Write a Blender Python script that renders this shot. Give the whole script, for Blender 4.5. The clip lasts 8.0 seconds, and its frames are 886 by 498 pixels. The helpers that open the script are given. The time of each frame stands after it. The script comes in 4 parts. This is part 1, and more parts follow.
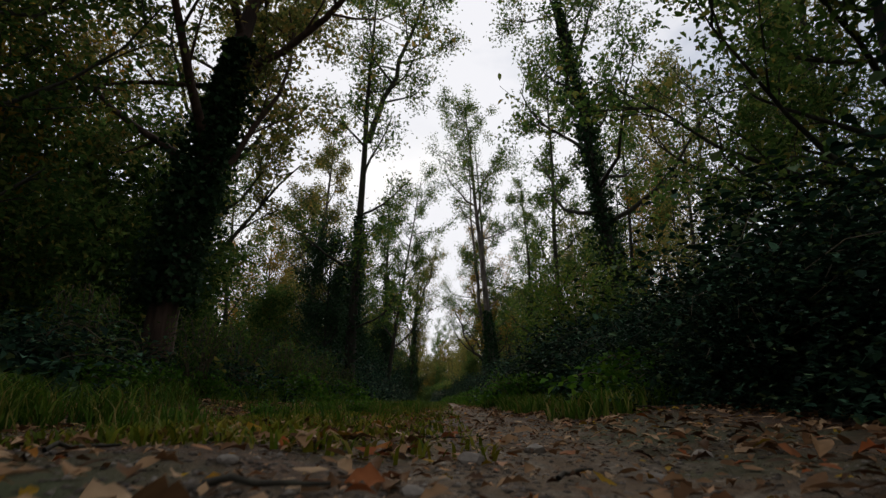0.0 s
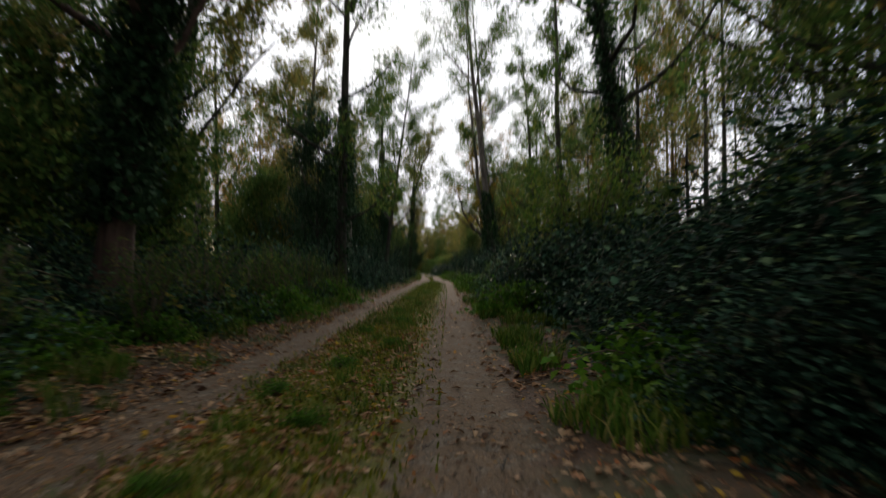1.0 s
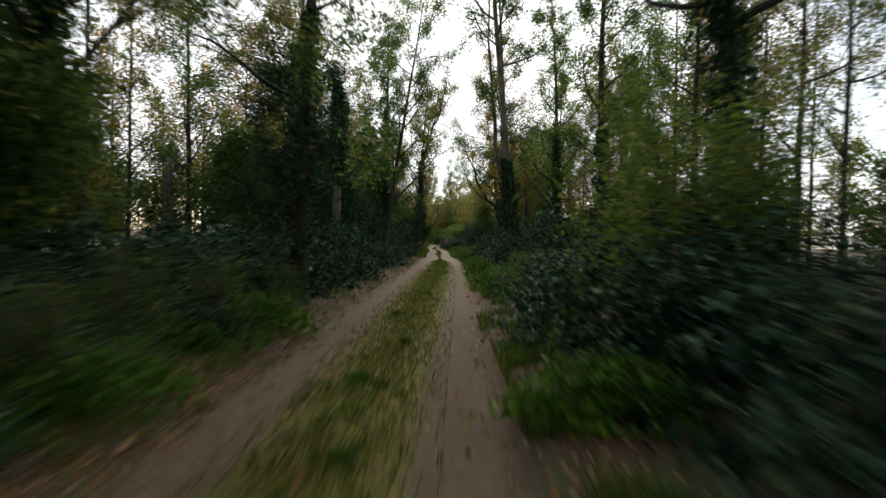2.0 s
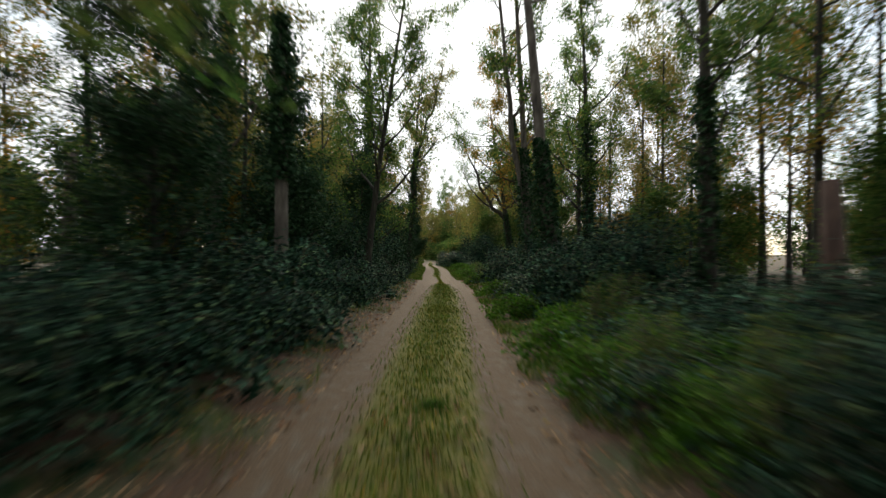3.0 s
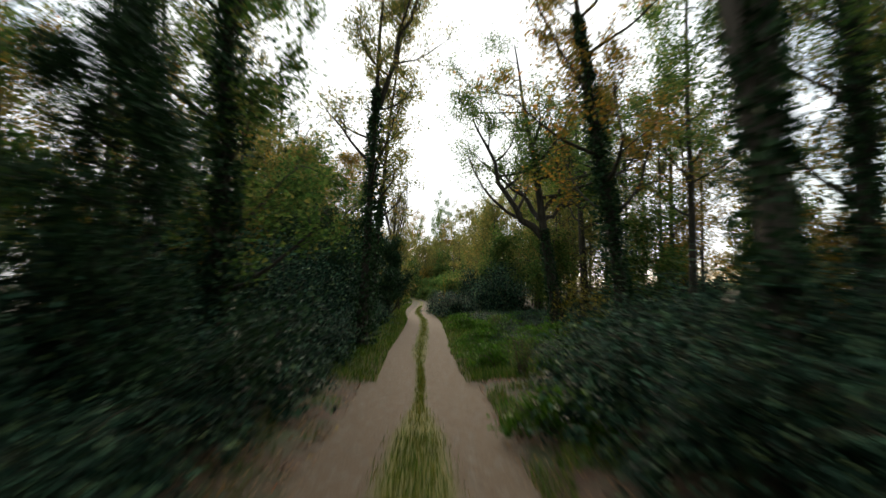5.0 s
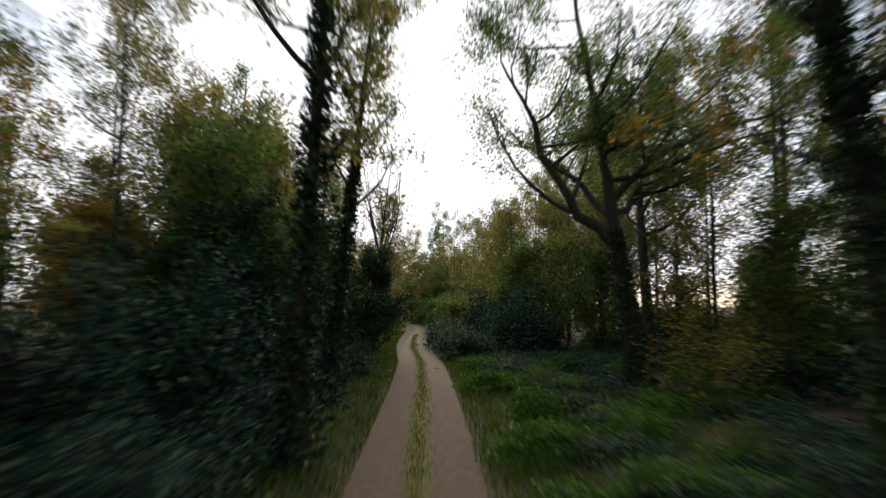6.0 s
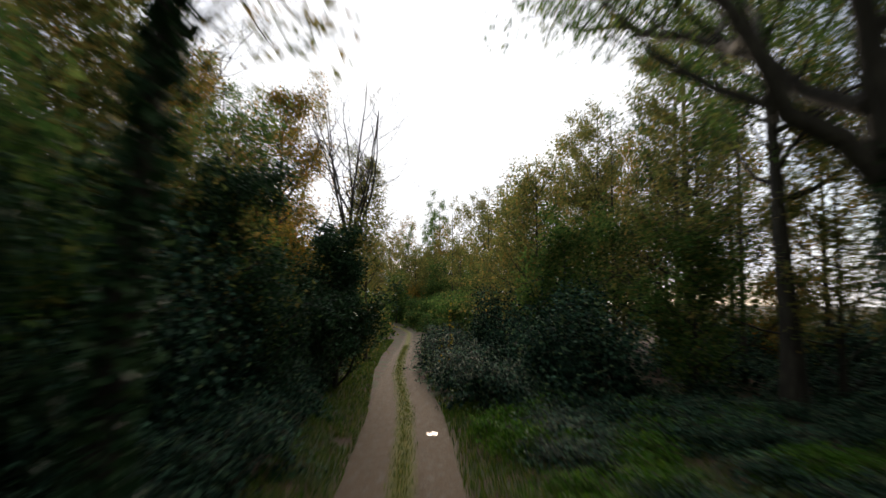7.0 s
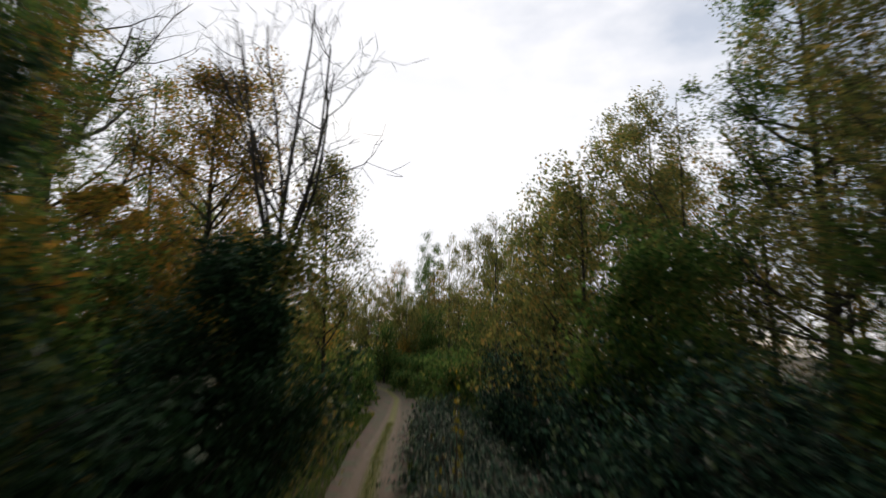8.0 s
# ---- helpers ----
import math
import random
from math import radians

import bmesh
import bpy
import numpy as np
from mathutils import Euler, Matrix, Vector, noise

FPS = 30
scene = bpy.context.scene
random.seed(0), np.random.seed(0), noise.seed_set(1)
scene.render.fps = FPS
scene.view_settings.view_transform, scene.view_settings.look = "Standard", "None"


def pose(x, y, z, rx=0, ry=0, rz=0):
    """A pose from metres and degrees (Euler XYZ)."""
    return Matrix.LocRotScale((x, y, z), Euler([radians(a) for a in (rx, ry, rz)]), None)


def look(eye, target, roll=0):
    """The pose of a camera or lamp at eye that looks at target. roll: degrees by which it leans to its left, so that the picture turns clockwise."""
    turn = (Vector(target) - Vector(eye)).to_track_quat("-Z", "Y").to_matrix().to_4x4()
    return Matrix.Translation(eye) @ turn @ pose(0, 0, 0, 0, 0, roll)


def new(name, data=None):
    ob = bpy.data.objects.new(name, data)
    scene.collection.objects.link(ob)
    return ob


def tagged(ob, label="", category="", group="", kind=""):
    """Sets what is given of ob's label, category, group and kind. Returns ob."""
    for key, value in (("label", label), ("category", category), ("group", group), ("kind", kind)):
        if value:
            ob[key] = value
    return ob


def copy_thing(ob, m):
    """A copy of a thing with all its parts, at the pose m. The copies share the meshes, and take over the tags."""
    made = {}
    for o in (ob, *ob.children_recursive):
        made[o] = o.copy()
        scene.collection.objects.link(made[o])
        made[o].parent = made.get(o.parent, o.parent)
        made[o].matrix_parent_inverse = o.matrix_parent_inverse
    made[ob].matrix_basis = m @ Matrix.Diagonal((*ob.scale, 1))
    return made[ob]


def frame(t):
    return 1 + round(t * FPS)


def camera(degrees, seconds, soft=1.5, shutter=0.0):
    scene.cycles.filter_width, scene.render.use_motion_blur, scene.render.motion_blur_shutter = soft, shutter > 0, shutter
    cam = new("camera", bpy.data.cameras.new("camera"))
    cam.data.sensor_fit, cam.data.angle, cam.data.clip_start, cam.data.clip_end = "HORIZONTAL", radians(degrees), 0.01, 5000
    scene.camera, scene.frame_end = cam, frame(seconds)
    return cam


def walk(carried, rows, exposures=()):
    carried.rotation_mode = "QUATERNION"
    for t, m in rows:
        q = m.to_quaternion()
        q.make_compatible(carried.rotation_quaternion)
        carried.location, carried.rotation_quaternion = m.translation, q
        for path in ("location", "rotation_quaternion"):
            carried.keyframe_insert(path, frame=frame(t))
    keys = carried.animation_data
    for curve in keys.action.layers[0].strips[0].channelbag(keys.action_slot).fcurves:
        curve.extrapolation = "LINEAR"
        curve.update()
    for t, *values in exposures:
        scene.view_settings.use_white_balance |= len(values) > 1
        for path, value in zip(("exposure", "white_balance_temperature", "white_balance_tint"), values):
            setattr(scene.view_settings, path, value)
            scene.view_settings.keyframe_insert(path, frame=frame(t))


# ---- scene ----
cam = camera(72.5, 8.0, soft=1.4, shutter=0.75)
PATH = [
    (0, (0.563, 0.449, 0.127), (0.552, 2.389, 0.616), 0.7),
    (0.1, (0.569, 0.463, 0.152), (0.558, 2.406, 0.627), 0.66),
    (0.2, (0.584, 0.506, 0.212), (0.574, 2.456, 0.652), 0.56),
    (0.3, (0.602, 0.562, 0.284), (0.593, 2.52, 0.682), 0.45),
    (0.4, (0.623, 0.641, 0.369), (0.615, 2.609, 0.719), 0.32),
    (0.5, (0.641, 0.732, 0.441), (0.634, 2.708, 0.749), 0.2),
    (1, (0.695, 1.348, 0.747), (0.686, 3.346, 0.816), -0.2),
    (1.3, (0.71, 2.194, 0.869), (0.689, 4.192, 0.818), 0.57),
    (1.5, (0.712, 2.975, 0.889), (0.689, 4.973, 0.819), 0.7),
    (2, (0.721, 6.185, 1.325), (0.679, 8.184, 1.286), 1.6),
    (3.5, (0.016, 18.304, 1.473), (0.007, 20.304, 1.486), -0.4),
    (4, (-0.011, 22.918, 1.48), (-0.014, 24.918, 1.505), -0.9),
    (4.5, (0.332, 27.773, 1.631), (0.311, 29.772, 1.698), 0.1),
    (6, (-0.215, 41.537, 2.252), (-0.211, 43.529, 2.431), 0.5),
    (6.5, (-0.25, 46.263, 2.387), (-0.241, 48.255, 2.559), 0.6),
    (7, (-0.304, 50.771, 2.562), (-0.285, 52.764, 2.731), 0.6),
    (7.5, (-0.318, 54.903, 2.707), (-0.291, 56.892, 2.915), 0.6),
    (8, (-0.316, 58.803, 2.99), (-0.279, 60.774, 3.325), 0.5),
]
walk(cam, [(t, look(e, g, r)) for t, e, g, r in PATH],
     exposures=[(0, -0.05, 6400, 10), (1.0, 0.38, 6400, 10), (2.0, 0.75, 6450, 7), (3.5, 0.92, 6500, 3), (4.7, 0.92, 6500, 3), (6.0, 0.62, 6400, 9), (7.0, 0.5, 6400, 10), (7.5, 0.45, 6400, 10), (8.0, 0.1, 6400, 10)])

# ---- sky and sun: low sun ahead behind the trees, broken bright cloud ----
SUN_UP, SUN_TURN = radians(11.0), radians(-3.0)
world = bpy.data.worlds.new("sky")
scene.world = world
world.use_nodes = True
wn, wl = world.node_tree.nodes, world.node_tree.links
wn.clear()
w_out = wn.new("ShaderNodeOutputWorld")
w_bg = wn.new("ShaderNodeBackground")
w_sky = wn.new("ShaderNodeTexSky")
w_sky.sky_type = "NISHITA"
w_sky.sun_disc = False
w_sky.sun_elevation, w_sky.sun_rotation = SUN_UP, SUN_TURN
w_sky.dust_density = 1.0
w_co = wn.new("ShaderNodeTexCoord")
w_map = wn.new("ShaderNodeMapping")
w_map.inputs["Scale"].default_value = (1.2, 0.8, 2.6)
w_noise = wn.new("ShaderNodeTexNoise")
w_noise.inputs["Scale"].default_value = 2.2
w_noise.inputs["Detail"].default_value = 6
w_ramp = wn.new("ShaderNodeValToRGB")
w_ramp.color_ramp.elements[0].position, w_ramp.color_ramp.elements[0].color = 0.36, (0.45, 0.45, 0.45, 1)
w_ramp.color_ramp.elements[1].position, w_ramp.color_ramp.elements[1].color = 0.5, (1, 1, 1, 1)
w_mix = wn.new("ShaderNodeMix")
w_mix.data_type = "RGBA"
w_mix.inputs["B"].default_value = (10.6, 10.5, 10.8, 1)
wl.new(w_co.outputs["Generated"], w_map.inputs["Vector"])
wl.new(w_map.outputs["Vector"], w_noise.inputs["Vector"])
wl.new(w_noise.outputs["Fac"], w_ramp.inputs["Fac"])
wl.new(w_ramp.outputs["Color"], w_mix.inputs["Factor"])
w_tint = wn.new("ShaderNodeMix")
w_tint.data_type, w_tint.blend_type = "RGBA", "MULTIPLY"
w_tint.inputs["Factor"].default_value = 1.0
w_tint.inputs["B"].default_value = (1.1, 1.22, 1.42, 1)
wl.new(w_sky.outputs["Color"], w_tint.inputs["A"])
wl.new(w_tint.outputs["Result"], w_mix.inputs["A"])
w_axis = wn.new("ShaderNodeSeparateXYZ")
w_fall = wn.new("ShaderNodeMapRange")
w_fall.interpolation_type = "SMOOTHSTEP"
w_fall.inputs["From Min"].default_value, w_fall.inputs["From Max"].default_value = -0.7, 0.95
w_fall.inputs["To Min"].default_value, w_fall.inputs["To Max"].default_value = 0.045, 0.09
wl.new(w_co.outputs["Generated"], w_axis.inputs["Vector"])
wl.new(w_axis.outputs["Y"], w_fall.inputs["Value"])
wl.new(w_fall.outputs["Result"], w_bg.inputs["Strength"])
wl.new(w_mix.outputs["Result"], w_bg.inputs["Color"])
wl.new(w_bg.outputs["Background"], w_out.inputs["Surface"])

sun = new("sun", bpy.data.lights.new("sun", "SUN"))
sun.data.energy, sun.data.angle, sun.data.color = 2.4, radians(18), (1.0, 0.8, 0.6)
aim = Vector((math.sin(SUN_TURN) * math.cos(SUN_UP), math.cos(SUN_TURN) * math.cos(SUN_UP), math.sin(SUN_UP)))
sun.matrix_world = look(aim * 60, (0, 0, 0))

# ---- materials ----
def material(name):
    m = bpy.data.materials.new(name)
    m.use_nodes = True
    m.node_tree.nodes.clear()
    return m, m.node_tree.nodes, m.node_tree.links


def ramp(nodes, stops):
    r = nodes.new("ShaderNodeValToRGB")
    e = r.color_ramp.elements
    while len(e) < len(stops):
        e.new(0.5)
    for el, (p, c) in zip(e, stops):
        el.position, el.color = p, (*c, 1)
    return r


def leaf_material(name, stops, rough=0.5, clear=0.3, spec=0.4, through_light=1.0):
    """Leaves: colour by leaf, mottled, some light through the blade."""
    m, n, l = material(name)
    out = n.new("ShaderNodeOutputMaterial")
    geo = n.new("ShaderNodeNewGeometry")
    r = ramp(n, stops)
    l.new(geo.outputs["Random Per Island"], r.inputs["Fac"])
    co = n.new("ShaderNodeTexCoord")
    noise_a = n.new("ShaderNodeTexNoise")
    noise_a.inputs["Scale"].default_value = 0.9
    l.new(co.outputs["Object"], noise_a.inputs["Vector"])
    noise_b = n.new("ShaderNodeTexNoise")
    noise_b.inputs["Scale"].default_value = 45
    l.new(co.outputs["Object"], noise_b.inputs["Vector"])
    add = n.new("ShaderNodeMath")
    add.operation = "ADD"
    l.new(noise_a.outputs["Fac"], add.inputs[0])
    l.new(noise_b.outputs["Fac"], add.inputs[1])
    hsv = n.new("ShaderNodeHueSaturation")
    l.new(r.outputs["Color"], hsv.inputs["Color"])
    l.new(add.outputs["Value"], hsv.inputs["Value"])
    p = n.new("ShaderNodeBsdfPrincipled")
    p.inputs["Roughness"].default_value = rough
    p.inputs["Specular IOR Level"].default_value = spec
    l.new(hsv.outputs["Color"], p.inputs["Base Color"])
    t = n.new("ShaderNodeBsdfTranslucent")
    thin = n.new("ShaderNodeHueSaturation")
    thin.inputs["Hue"].default_value = 0.495
    thin.inputs["Value"].default_value = through_light
    l.new(hsv.outputs["Color"], thin.inputs["Color"])
    l.new(thin.outputs["Color"], t.inputs["Color"])
    mix = n.new("ShaderNodeMixShader")
    mix.inputs["Fac"].default_value = clear
    l.new(p.outputs["BSDF"], mix.inputs[1])
    l.new(t.outputs["BSDF"], mix.inputs[2])
    l.new(mix.outputs["Shader"], out.inputs["Surface"])
    return m


def solid_material(name, stops, scale=6.0, stretch=(1, 1, 1), rough=0.85, bump=0.4, depth=0.02, random_tint=False):
    """Bark, stone and wood: two scales of noise in colour and relief."""
    m, n, l = material(name)
    out = n.new("ShaderNodeOutputMaterial")
    co = n.new("ShaderNodeTexCoord")
    mp = n.new("ShaderNodeMapping")
    mp.inputs["Scale"].default_value = stretch
    l.new(co.outputs["Object"], mp.inputs["Vector"])
    a = n.new("ShaderNodeTexNoise")
    a.inputs["Scale"].default_value, a.inputs["Detail"].default_value = scale, 6
    l.new(mp.outputs["Vector"], a.inputs["Vector"])
    b = n.new("ShaderNodeTexNoise")
    b.inputs["Scale"].default_value = 0.8
    l.new(co.outputs["Object"], b.inputs["Vector"])
    mx = n.new("ShaderNodeMath")
    mx.operation = "MULTIPLY_ADD"
    l.new(b.outputs["Fac"], mx.inputs[0])
    mx.inputs[1].default_value = 0.6
    l.new(a.outputs["Fac"], mx.inputs[2])
    sub = n.new("ShaderNodeMath")
    sub.operation = "SUBTRACT"
    l.new(mx.outputs["Value"], sub.inputs[0])
    sub.inputs[1].default_value = 0.3
    r = ramp(n, stops)
    l.new(sub.outputs["Value"], r.inputs["Fac"])
    if random_tint:
        geo = n.new("ShaderNodeNewGeometry")
        l.new(geo.outputs["Random Per Island"], r.inputs["Fac"])
    bp = n.new("ShaderNodeBump")
    bp.inputs["Strength"].default_value, bp.inputs["Distance"].default_value = bump, depth
    l.new(a.outputs["Fac"], bp.inputs["Height"])
    p = n.new("ShaderNodeBsdfPrincipled")
    p.inputs["Roughness"].default_value = rough
    l.new(r.outputs["Color"], p.inputs["Base Color"])
    l.new(bp.outputs["Normal"], p.inputs["Normal"])
    l.new(p.outputs["BSDF"], out.inputs["Surface"])
    return m


GREEN = leaf_material("leaf_green", [(0, (0.016, 0.042, 0.009)), (0.5, (0.045, 0.09, 0.02)), (0.85, (0.085, 0.125, 0.03)), (1, (0.15, 0.13, 0.03))], rough=0.65, spec=0.1, clear=0.55, through_light=2.1)
OLIVE = leaf_material("leaf_olive", [(0, (0.034, 0.056, 0.017)), (0.5, (0.092, 0.107, 0.029)), (0.8, (0.145, 0.128, 0.033)), (1, (0.19, 0.13, 0.035))], rough=0.65, spec=0.1, clear=0.58, through_light=2.2)
AUTUMN = leaf_material("leaf_autumn", [(0, (0.04, 0.055, 0.012)), (0.45, (0.115, 0.1, 0.018)), (0.8, (0.2, 0.13, 0.02)), (1, (0.26, 0.12, 0.022))], rough=0.65, spec=0.1, clear=0.58, through_light=2.1)
YELLOW = leaf_material("leaf_yellow", [(0, (0.15, 0.15, 0.01)), (0.6, (0.3, 0.26, 0.015)), (1, (0.38, 0.28, 0.02))], clear=0.4)
IVY = leaf_material("leaf_ivy", [(0, (0.01, 0.032, 0.012)), (0.6, (0.026, 0.066, 0.028)), (1, (0.06, 0.11, 0.045))], rough=0.6, clear=0.15, spec=0.12)
# tones spread wide: dark leaves imitate shaded gaps, pale ones highlights
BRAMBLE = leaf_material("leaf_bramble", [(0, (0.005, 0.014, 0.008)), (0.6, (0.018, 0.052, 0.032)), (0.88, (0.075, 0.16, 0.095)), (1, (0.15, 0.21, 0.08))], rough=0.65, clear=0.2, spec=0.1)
LIME = leaf_material("leaf_lime", [(0, (0.03, 0.075, 0.01)), (0.6, (0.07, 0.13, 0.02)), (1, (0.15, 0.17, 0.025))], clear=0.45, spec=0.25, through_light=1.7)
NETTLE = leaf_material("leaf_nettle", [(0, (0.03, 0.09, 0.008)), (0.6, (0.07, 0.18, 0.016)), (1, (0.14, 0.24, 0.026))], rough=0.65, clear=0.32, spec=0.1)
BLADE = leaf_material("grass_blade", [(0, (0.035, 0.085, 0.01)), (0.6, (0.075, 0.15, 0.016)), (0.85, (0.15, 0.18, 0.03)), (1, (0.26, 0.22, 0.07))], rough=0.7, clear=0.3, spec=0.08)
STRAW = leaf_material("grass_worn", [(0, (0.055, 0.095, 0.008)), (0.5, (0.13, 0.15, 0.011)), (0.85, (0.2, 0.18, 0.018)), (1, (0.26, 0.2, 0.05))], rough=0.7, clear=0.25, spec=0.08)
DRY = leaf_material("leaf_fallen", [(0, (0.035, 0.018, 0.01)), (0.3, (0.15, 0.075, 0.032)), (0.55, (0.29, 0.165, 0.08)), (0.8, (0.46, 0.31, 0.18)), (0.92, (0.3, 0.075, 0.015)), (1, (0.4, 0.27, 0.02))], rough=0.7, clear=0.1, spec=0.12)
BARK = solid_material("bark", [(0.3, (0.013, 0.011, 0.007)), (0.55, (0.035, 0.031, 0.021)), (0.8, (0.08, 0.077, 0.053))], 14, (1, 1, 0.18), bump=0.8, depth=0.03)
PALE = solid_material("pale_bark", [(0.3, (0.05, 0.042, 0.034)), (0.55, (0.115, 0.098, 0.08)), (0.8, (0.21, 0.185, 0.155))], 10, (1, 1, 0.25), bump=0.6, depth=0.02)
RED_BARK = solid_material("red_bark", [(0.3, (0.03, 0.017, 0.012)), (0.55, (0.08, 0.045, 0.032)), (0.8, (0.16, 0.1, 0.075))], 12, (1, 1, 0.2), bump=0.8, depth=0.03)
STONE = solid_material("stone", [(0.0, (0.05, 0.04, 0.032)), (0.6, (0.11, 0.09, 0.072)), (1.0, (0.25, 0.22, 0.19))], 30, random_tint=True, bump=0.2)
CANE = solid_material("cane", [(0.3, (0.05, 0.04, 0.025)), (0.7, (0.13, 0.1, 0.06))], 20)


def ground_material():
    m, n, l = material("woodland_ground")
    out = n.new("ShaderNodeOutputMaterial")
    co = n.new("ShaderNodeTexCoord")

    def noise_at(scale, detail=4):
        t = n.new("ShaderNodeTexNoise")
        t.inputs["Scale"].default_value, t.inputs["Detail"].default_value = scale, detail
        l.new(co.outputs["Object"], t.inputs["Vector"])
        return t

    def mask(attr, wobble, amount, soft):
        a = n.new("ShaderNodeAttribute")
        a.attribute_name = attr
        k = n.new("ShaderNodeMath")
        k.operation = "MULTIPLY_ADD"
        l.new(wobble.outputs["Fac"], k.inputs[0])
        k.inputs[1].default_value = amount
        l.new(a.outputs["Fac"], k.inputs[2])
        r = n.new("ShaderNodeMapRange")
        r.interpolation_type = "SMOOTHSTEP"
        r.inputs["From Min"].default_value = 0.5 * amount - soft
        r.inputs["From Max"].default_value = 0.5 * amount + soft
        l.new(k.outputs["Value"], r.inputs["Value"])
        return r

    def mix(fac, a, b):
        x = n.new("ShaderNodeMix")
        x.data_type = "RGBA"
        l.new(fac, x.inputs["Factor"])
        l.new(a, x.inputs["A"])
        l.new(b, x.inputs["B"])
        return x.outputs["Result"]

    fine, mid, wide, grit = noise_at(60), noise_at(7, 6), noise_at(1.3, 5), noise_at(190, 2)
    cells = n.new("ShaderNodeTexVoronoi")
    cells.inputs["Scale"].default_value = 85
    l.new(co.outputs["Object"], cells.inputs["Vector"])
    gravel = ramp(n, [(0.3, (0.05, 0.032, 0.017)), (0.5, (0.112, 0.07, 0.036)), (0.72, (0.19, 0.127, 0.07))])
    l.new(fine.outputs["Fac"], gravel.inputs["Fac"])
    pebble = ramp(n, [(0.0, (0.06, 0.045, 0.03)), (0.6, (0.13, 0.1, 0.067)), (1.0, (0.3, 0.245, 0.185))])
    l.new(cells.outputs["Color"], pebble.inputs["Fac"])
    peb_mask = n.new("ShaderNodeMapRange")
    peb_mask.inputs["From Min"].default_value, peb_mask.inputs["From Max"].default_value = 0.52, 0.6
    l.new(mid.outputs["Fac"], peb_mask.inputs["Value"])
    rut_col = mix(peb_mask.outputs["Result"], gravel.outputs["Color"], pebble.outputs["Color"])
    moss = ramp(n, [(0.3, (0.055, 0.068, 0.006)), (0.5, (0.125, 0.125, 0.008)), (0.7, (0.2, 0.165, 0.014))])
    l.new(mid.outputs["Fac"], moss.inputs["Fac"])
    litter = ramp(n, [(0.3, (0.02, 0.011, 0.006)), (0.5, (0.07, 0.036, 0.018)), (0.7, (0.15, 0.076, 0.036))])
    l.new(fine.outputs["Fac"], litter.inputs["Fac"])
    field = ramp(n, [(0.3, (0.016, 0.03, 0.008)), (0.7, (0.045, 0.06, 0.014))])
    l.new(wide.outputs["Fac"], field.inputs["Fac"])
    verge_m = n.new("ShaderNodeMapRange")
    verge_m.inputs["From Min"].default_value, verge_m.inputs["From Max"].default_value = 0.42, 0.62
    l.new(wide.outputs["Fac"], verge_m.inputs["Value"])
    base = mix(verge_m.outputs["Result"], litter.outputs["Color"], field.outputs["Color"])
    col = mix(mask("middle", mid, 0.5, 0.12).outputs["Result"], base, moss.outputs["Color"])
    col = mix(mask("rut", mid, 0.45, 0.1).outputs["Result"], col, rut_col)
    p = n.new("ShaderNodeBsdfPrincipled")
    p.inputs["Roughness"].default_value = 0.9
    l.new(col, p.inputs["Base Color"])
    hsum = n.new("ShaderNodeMath")
    hsum.operation = "ADD"
    l.new(fine.outputs["Fac"], hsum.inputs[0])
    l.new(grit.outputs["Fac"], hsum.inputs[1])
    bp = n.new("ShaderNodeBump")
    bp.inputs["Strength"].default_value, bp.inputs["Distance"].default_value = 0.7, 0.015
    l.new(hsum.outputs["Value"], bp.inputs["Height"])
    l.new(bp.outputs["Normal"], p.inputs["Normal"])
    l.new(p.outputs["BSDF"], out.inputs["Surface"])
    return m


GROUND = ground_material()


def water_material():
    m, n, l = material("puddle_water")
    out = n.new("ShaderNodeOutputMaterial")
    p = n.new("ShaderNodeBsdfPrincipled")
    p.inputs["Base Color"].default_value = (0.05, 0.045, 0.04, 1)
    p.inputs["Roughness"].default_value = 0.05
    l.new(p.outputs["BSDF"], out.inputs["Surface"])
    return m


WATER = water_material()

# ---- ground and track ----
def centre(y):
    """The track's middle line: straight, then bending to the left."""
    return float(np.interp(y, [-10, 36, 44, 49, 57, 61, 65, 67.5, 72, 78, 87, 98, 106, 118, 130, 400], [0, 0, -0.25, -0.5, -0.68, -0.82, -1.0, -1.22, -1.6, -1.85, -2.0, -2.4, -3.5, -6.8, -12.0, -95]))


def half(y):
    """Half the width of the two wheel tracks together."""
    return float(np.interp(y, [0, 12, 22, 36, 42, 50, 57, 62, 67, 72, 83, 100], [1.06, 1.08, 1.28, 1.22, 1.12, 1.05, 1.0, 0.92, 0.8, 0.54, 0.36, 0.26]))


def strip(y):
    """Half the width of the grass between the wheel tracks."""
    return float(np.interp(y, [0, 6, 22, 33, 36, 40, 42, 46.5, 49, 90], [0.5, 0.48, 0.54, 0.5, 0.45, 0.3, 0.08, 0.07, 0.19, 0.16]))


def ground_z(x, y):
    lane = abs(x - centre(y))
    h, s = half(y), strip(y)
    z = 0.035 * max(0.0, 1 - (lane / s) ** 2)
    out = max(0.0, lane - h)
    z += 0.07 * min(1.0, out / 0.5) + 0.012 * min(out, 8.0)
    z += noise.noise(Vector((x * 0.9, y * 0.9, 3))) * (0.012 + 0.05 * min(1.0, out))
    z += noise.noise(Vector((x * 4, y * 4, 9))) * 0.01
    return z


def mesh_from(name, verts, faces, mat, smooth=False):
    me = bpy.data.meshes.new(name)
    me.from_pydata(verts, [], faces)
    me.materials.append(mat)
    if smooth:
        me.polygons.foreach_set("use_smooth", [True] * len(me.polygons))
    me.update()
    return me


